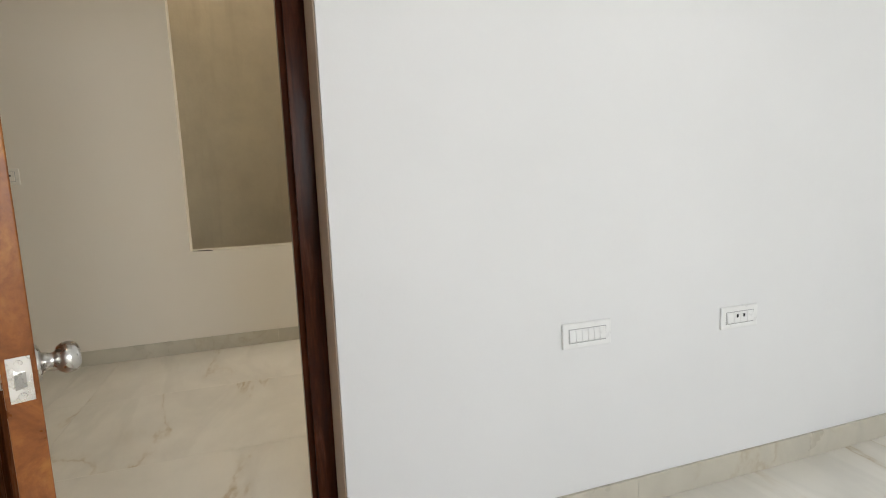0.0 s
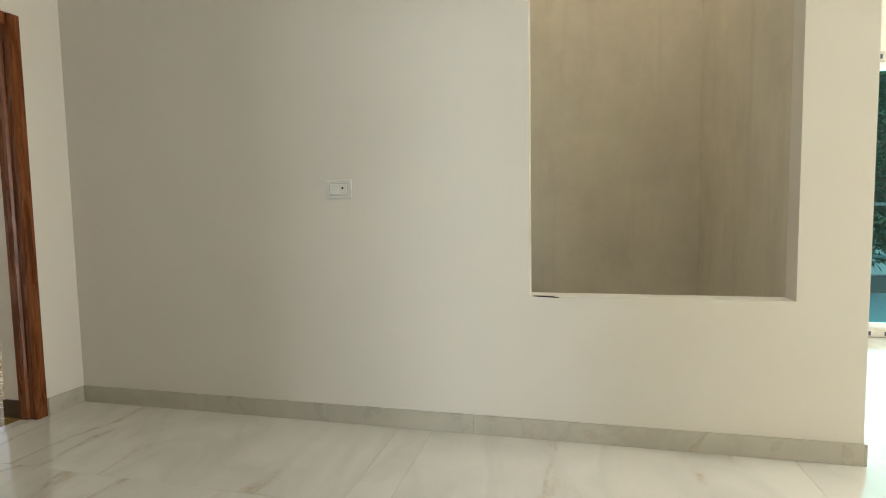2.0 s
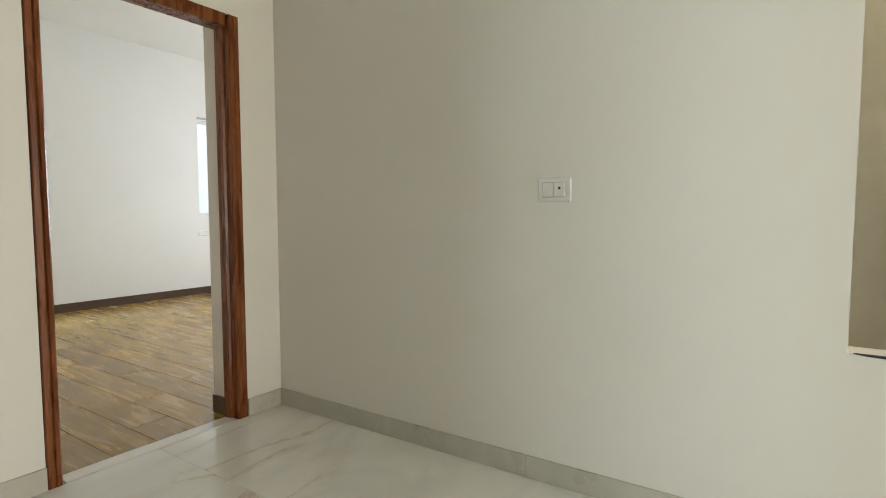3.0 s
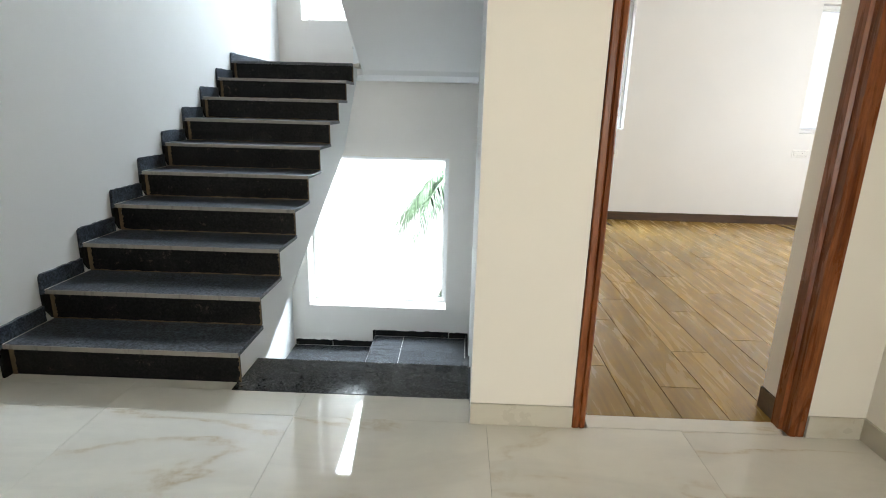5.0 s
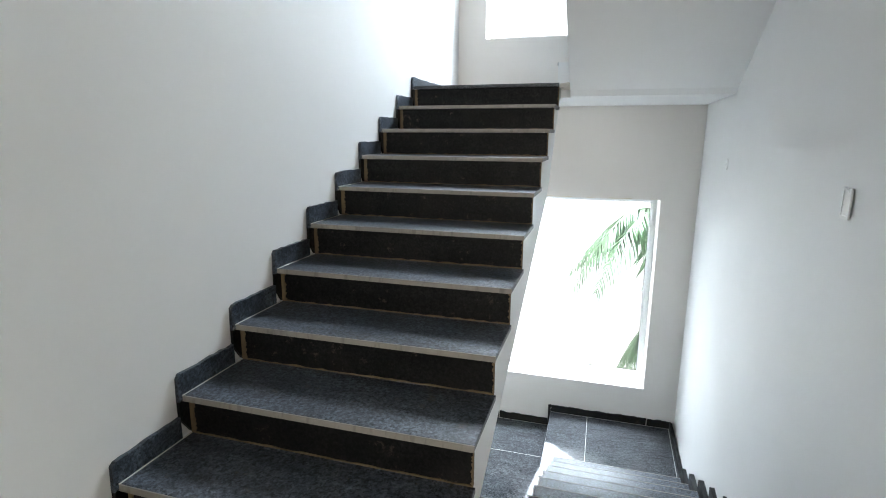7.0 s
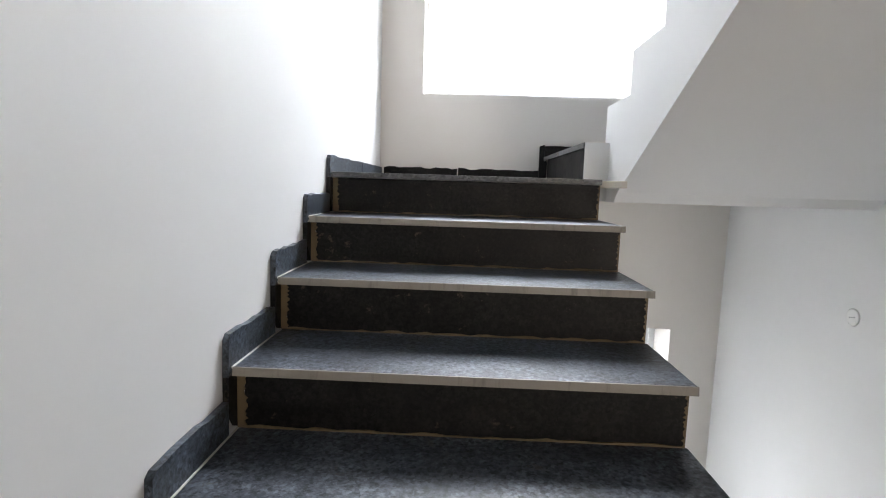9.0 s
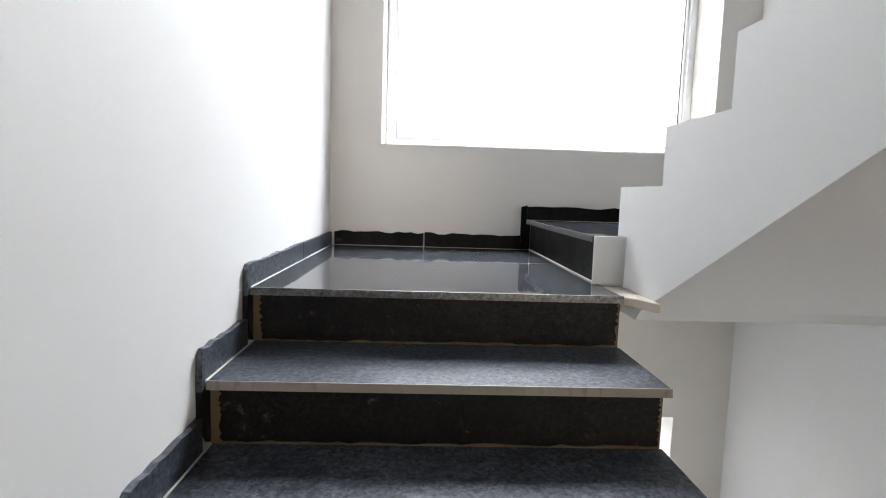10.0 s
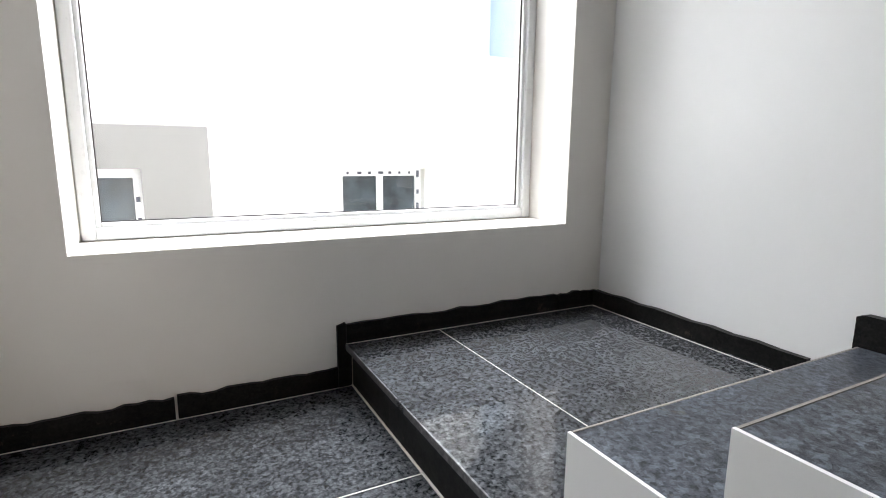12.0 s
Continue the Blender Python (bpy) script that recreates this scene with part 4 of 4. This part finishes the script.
def neighbour():
    """The white house across the passage, with a grey projecting bay and film still on its windows."""
    thing = empty("neighbour_house", 0, 7.3, -2.4)
    m = Matrix.Translation((0, -7.3, 2.4))

    def put(kind, bm, mat, parent=None, label=""):
        ob = part(kind, bm, mat, parent or thing, label)
        if parent is None:
            ob.matrix_local = m
        return ob

    holes = [(0.90, 1.80, 1.15, 2.36), (2.55, 3.5, 3.50, 4.7)]
    put("wall", panel_bm("y", 7.3, 7.55, -9, 12, -2.4, 9.0, holes), FACADE)
    put("parapet", box_bm(-9.1, 7.22, 9.0, 12.1, 7.6, 9.25, 0.02), FACADE)
    put("bay", panel_bm("y", 7.0, 7.298, -9, -0.25, 0.8, 2.71, [(-2.0, -0.74, 1.0, 2.38)]), FACADE_GREY, None, "grey projecting bay")
    for x0, x1, z0, z1, y in ((0.90, 1.80, 1.15, 2.36, 7.40), (-2.0, -0.74, 1.0, 2.38, 7.09), (2.55, 3.5, 3.50, 4.7, 7.40)):
        w = put("window", panel_bm("y", y, y + 0.06, x0 + 0.002, x1 - 0.002, z0, z1 - 0.002, [(x0 + 0.06, x1 - 0.06, z0 + 0.06, z1 - 0.07)]), UPVC)
        c = (x0 + x1) / 2
        put("mullion", box_bm(c - 0.035, y + 0.01, z0 + 0.06, c + 0.035, y + 0.05, z1 - 0.07, 0.004), UPVC, w)
        for a, b in ((x0 + 0.06, c - 0.035), (c + 0.035, x1 - 0.06)):
            put("pane", box_bm(a, y + 0.03, z0 + 0.06, b, y + 0.036, z1 - 0.07), PAINTED_SKY_GLASS if z0 == 3.50 else DARK_GLASS, w)
        rng = random.Random(int(100 * x0))
        for i in range(7):
            zz = z0 + 0.1 + i * 0.17
            put("film_print", box_bm(x1 - 0.05, y - 0.003, zz, x1 - 0.02, y - 0.0005, zz + rng.uniform(0.03, 0.09)), INK, w)
            xx = x0 + 0.1 + i * 0.11
            put("film_print", box_bm(xx, y - 0.003, z1 - 0.05, xx + rng.uniform(0.02, 0.06), y - 0.0005, z1 - 0.025), INK, w)
    put("lintel", box_bm(0.76, 7.12, 2.385, 1.99, 7.298, 2.43, 0.006), FACADE, None, "thin projecting lintel slab")
    for x, z, w, h in ((1.36, 2.515, 0.03, 0.012), (1.48, 2.515, 0.03, 0.012), (0.457, 2.41, 0.008, 0.05), (0.578, 2.09, 0.008, 0.05)):
        put("wall_mark", box_bm(x, 7.294, z, x + w, 7.2995, z + h), FACADE_GREY, None, "small grey mark on the plaster")
    tagged(thing, "white plastered neighbouring house with filmed windows", "house")


neighbour()


def tube_bm(points, radius, steps=10):
    bm = bmesh.new()
    rings = []
    for i, p in enumerate(points):
        p = Vector(p)
        d = (Vector(points[min(i + 1, len(points) - 1)]) - Vector(points[max(i - 1, 0)])).normalized()
        q = d.to_track_quat("Z", "Y")
        r = radius[i] if isinstance(radius, (list, tuple)) else radius
        rings.append([bm.verts.new(p + q @ Vector((r * math.cos(2 * math.pi * k / steps), r * math.sin(2 * math.pi * k / steps), 0))) for k in range(steps)])
    for a, b in zip(rings, rings[1:]):
        for k in range(steps):
            f = bm.faces.new((a[k], a[(k + 1) % steps], b[(k + 1) % steps], b[k]))
            f.smooth = True
    bm.faces.new(rings[0][::-1])
    bm.faces.new(rings[-1])
    return bm


pipe = empty("drain_pipe", 0.32, 7.24, -2.4)
for kind, pts in (("upright", [(0, 0, 0.002), (0, 0, 1.95)]), ("branch", [(0, 0, 1.9), (-0.12, 0, 2.1), (-0.64, 0, 2.42)])):
    part(kind, tube_bm(pts, 0.03), UPVC, pipe)
for z in (0.5, 1.3):
    part("clamp", tube_bm([(0, 0, z), (0, 0, z + 0.04)], 0.038), PLASTIC, pipe)
tagged(pipe, "white plastic drain pipe with a slanting branch", "pipe")


def palm(x, y, ground, height, seed, reach=1.5):
    thing = empty("palm_tree", x, y, ground)
    rng = random.Random(seed)
    part("trunk", tube_bm([(0.03 * math.sin(i), 0, height * i / 8) for i in range(9)], [0.11 - 0.006 * i for i in range(9)], 12), BARK, thing)
    for f in range(13):
        a = math.pi + (f * 2.399 + rng.uniform(-0.2, 0.2) if f > 3 else (0.0, 0.42, -0.45, 0.8)[f])
        lift = rng.uniform(0.3, 1.1)
        pts = []
        n = 16
        for i in range(n + 1):
            s = i / n
            pts.append(Vector((math.cos(a) * reach * s, math.sin(a) * reach * s, height + lift * s - (lift + 0.85) * s * s)))
        bm = tube_bm(pts, [0.014 * (1 - 0.8 * i / n) for i in range(n + 1)], 6)
        side = Vector((-math.sin(a), math.cos(a), 0))
        for i in range(2, n + 1):
            for k in range(3):
                t = (k + rng.random()) / 3
                p = pts[i - 1].lerp(pts[i], t)
                d = (pts[i] - pts[i - 1]).normalized()
                for sgn in (-1, 1):
                    ln = (0.42 * math.sin(math.pi * min(1, 0.12 + 0.8 * i / n)) + 0.08) * rng.uniform(0.75, 1.15)
                    out = (side * sgn * 0.75 + d * 0.55 + Vector((0, 0, -0.45 + rng.uniform(-0.25, 0.15)))).normalized()
                    mid = p + out * ln * 0.5
                    tip = p + out * ln * 0.85 + Vector((0, 0, -0.32 * ln))
                    w = d * 0.015
                    v = [bm.verts.new(q) for q in (p - w * 0.6, p + w * 0.6, mid + w, tip, mid - w)]
                    bm.faces.new(v)
        part("frond", bm, PALM_LEAF, thing)
    return tagged(thing, "slender green palm with drooping feathered fronds", "palm tree")


palm(1.24, 6.2, -2.4, 2.62, 3, 1.25)
palm(1.50, 5.8, -2.4, 1.3, 9, 0.85)


def leafy_tree(x, y, ground, height, spread, seed):
    thing = empty("tree", x, y, ground)
    rng = random.Random(seed)
    part("trunk", tube_bm([(0.12 * math.sin(1.3 * i), 0.1 * math.cos(i), height * 0.62 * i / 7) for i in range(8)], [0.24 - 0.022 * i for i in range(8)], 10), BARK, thing)
    tips = []
    for i in range(12):
        a, up = i * 2.4 + rng.uniform(-0.3, 0.3), rng.uniform(0.25, 1.0)
        z0 = height * rng.uniform(0.3, 0.6)
        end = Vector((math.cos(a) * spread * rng.uniform(0.5, 1), math.sin(a) * spread * rng.uniform(0.5, 1), z0 + height * 0.42 * up))
        mid = Vector((end.x * 0.45, end.y * 0.45, z0 + (end.z - z0) * 0.65))
        part("limb", tube_bm([(0, 0, z0), mid, end], [0.09, 0.05, 0.015], 7), BARK, thing)
        tips += [mid.lerp(end, t) for t in (0.2, 0.5, 0.75, 1.0)]
    verts, faces = [], []
    for tip in tips:
        for _ in range(11):
            c = tip + Vector((rng.gauss(0, 0.5), rng.gauss(0, 0.5), rng.gauss(0, 0.33)))
            for _ in range(16):
                p = c + Vector((rng.gauss(0, 0.24), rng.gauss(0, 0.24), rng.gauss(0, 0.10)))
                q = Euler((rng.gauss(0, 0.6), rng.gauss(0, 0.6), rng.uniform(0, 6.28)))
                n = len(verts)
                for u, v, w in ((-0.055, 0, 0), (0, -0.022, 0.008), (0.055, 0, -0.01), (0, 0.022, 0.008)):
                    o = Vector((u, v, w))
                    o.rotate(q)
                    verts.append(p + o * 1.5)
                faces.append((n, n + 1, n + 2, n + 3))
    crown = new("crown", mesh_from("crown", verts, faces, LEAF))
    crown.parent = thing
    return tagged(thing, "leafy green tree with feathery spreading branches", "tree", "trees outside the living room")


for i, (tx, ty, th) in enumerate(((10.5, -7.3, 7.0), (13.5, -10.0, 8.0), (13.0, -6.5, 7.5), (16.5, -8.0, 8.5), (11.8, -9.2, 6.5))):
    leafy_tree(tx, ty, -2.4, th, 3.0, 20 + i)


def balcony():
    thing = empty("balcony", 5.42, -6.5, 0)

    def put(kind, bm, mat, label=""):
        ob = part(kind, bm, mat, thing, label)
        ob.matrix_local = Matrix.Translation((-5.42, 6.5, 0))
        return ob

    put("slab", box_bm(5.422, -9.2, -0.2, 8.0, -3.0, -0.02, 0.01), FACADE, "pale balcony floor")
    put("kerb", box_bm(7.85, -9.2, -0.02, 8.0, -3.0, 0.20, 0.01), FACADE_GREY)
    put("top_rail", box_bm(7.90, -9.2, 1.08, 7.95, -3.0, 1.12, 0.008), METAL)
    put("lower_rail", box_bm(7.90, -9.2, 0.42, 7.94, -3.0, 0.455, 0.006), METAL)
    for y in (-9.0, -7.9, -6.8, -5.7, -4.6, -3.5):
        put("post", box_bm(7.90, y, 0.20, 7.94, y + 0.04, 1.08, 0.004), METAL)
    # Overhang out of view, added to shade the sliding window.
    put("unseen_canopy", box_bm(5.422, -9.2, 3.3, 8.2, -3.0, 3.45, 0.01), FACADE)
    tagged(thing, "pale balcony with a steel railing", "balcony", kind="structure")


balcony()

# ---- floor pieces ----
tile_floor = bpy.data.objects["floor"]


def tile_mesh(name, x0, y0, x1, y1, thick, material, bevel=0.0004):
    z0, z1 = -thick, 0.0
    b = bevel
    v = [(x0, y0, z0), (x1, y0, z0), (x1, y1, z0), (x0, y1, z0), (x0, y0, z1 - b), (x1, y0, z1 - b), (x1, y1, z1 - b), (x0, y1, z1 - b),
         (x0 + b, y0 + b, z1), (x1 - b, y0 + b, z1), (x1 - b, y1 - b, z1), (x0 + b, y1 - b, z1)]
    f = [(0, 1, 5, 4), (1, 2, 6, 5), (2, 3, 7, 6), (3, 0, 4, 7), (4, 5, 9, 8), (5, 6, 10, 9), (6, 7, 11, 10), (7, 4, 8, 11), (8, 9, 10, 11)]
    return mesh_from(name, v, f, material)


TW, TL, GAP = 0.8165, 1.633, 0.0005
for i in range(-5, 8):
    for j in range(-6, 2):
        xa, xb = -0.465 + i * TW, -0.465 + (i + 1) * TW
        ya, yb = -0.845 + j * TL, -0.845 + (j + 1) * TL
        boxes = []
        for rx0, ry0, rx1, ry1 in ((-3.9, -9.0, 5.2, -2.3), (LEFT, -2.3, 5.2, DOOR_Y - 0.001), (LEFT, DOOR_Y - 0.001, 1.098, -0.106), (LEFT, -0.106, 0.0, 0.3), (1.596, DOOR_Y - 0.001, 2.406, DOOR_Y + 0.003)):
            a, b, c, d = max(xa, rx0), max(ya, ry0), min(xb, rx1), min(yb, ry1)
            if c - a > 0.004 and d - b > 0.004:
                boxes.append((a, b, c, d))
        for a, b, c, d in boxes:
            ob = new("floor_tile", tile_mesh("floor_tile", a + GAP - (a + c) / 2, b + GAP - (b + d) / 2, c - GAP - (a + c) / 2, d - GAP - (b + d) / 2, 0.0078, MARBLE))
            ob.location = ((a + c) / 2, (b + d) / 2, 0)
            ob.parent = tile_floor

plank_floor = bpy.data.objects["floor_bedroom"]
PW, PL = 0.207, 1.22
for i in range(26):
    xa = 1.40 + 0.007 + (i - 1) * PW
    start = -0.19 - (0.94, 0.30, 0.62, 0.10, 0.78, 0.45)[i % 6] * PL
    for j in range(6):
        a, b, c, d = max(xa, 1.40), max(start + j * PL, -0.193), min(xa + PW, 6.7), min(start + (j + 1) * PL, 4.2)
        if c - a < 0.01 or d - b < 0.01:
            continue
        if b < -0.06 and (c <= 1.60 or a >= 2.352):
            b = -0.06
        g = 0.002
        ob = new("plank", tile_mesh("plank", a + g - (a + c) / 2, b + g - (b + d) / 2, c - g - (a + c) / 2, d - g - (b + d) / 2, 0.0078, PLANK))
        ob.location = ((a + c) / 2, (b + d) / 2, 0)
        ob.parent = plank_floor
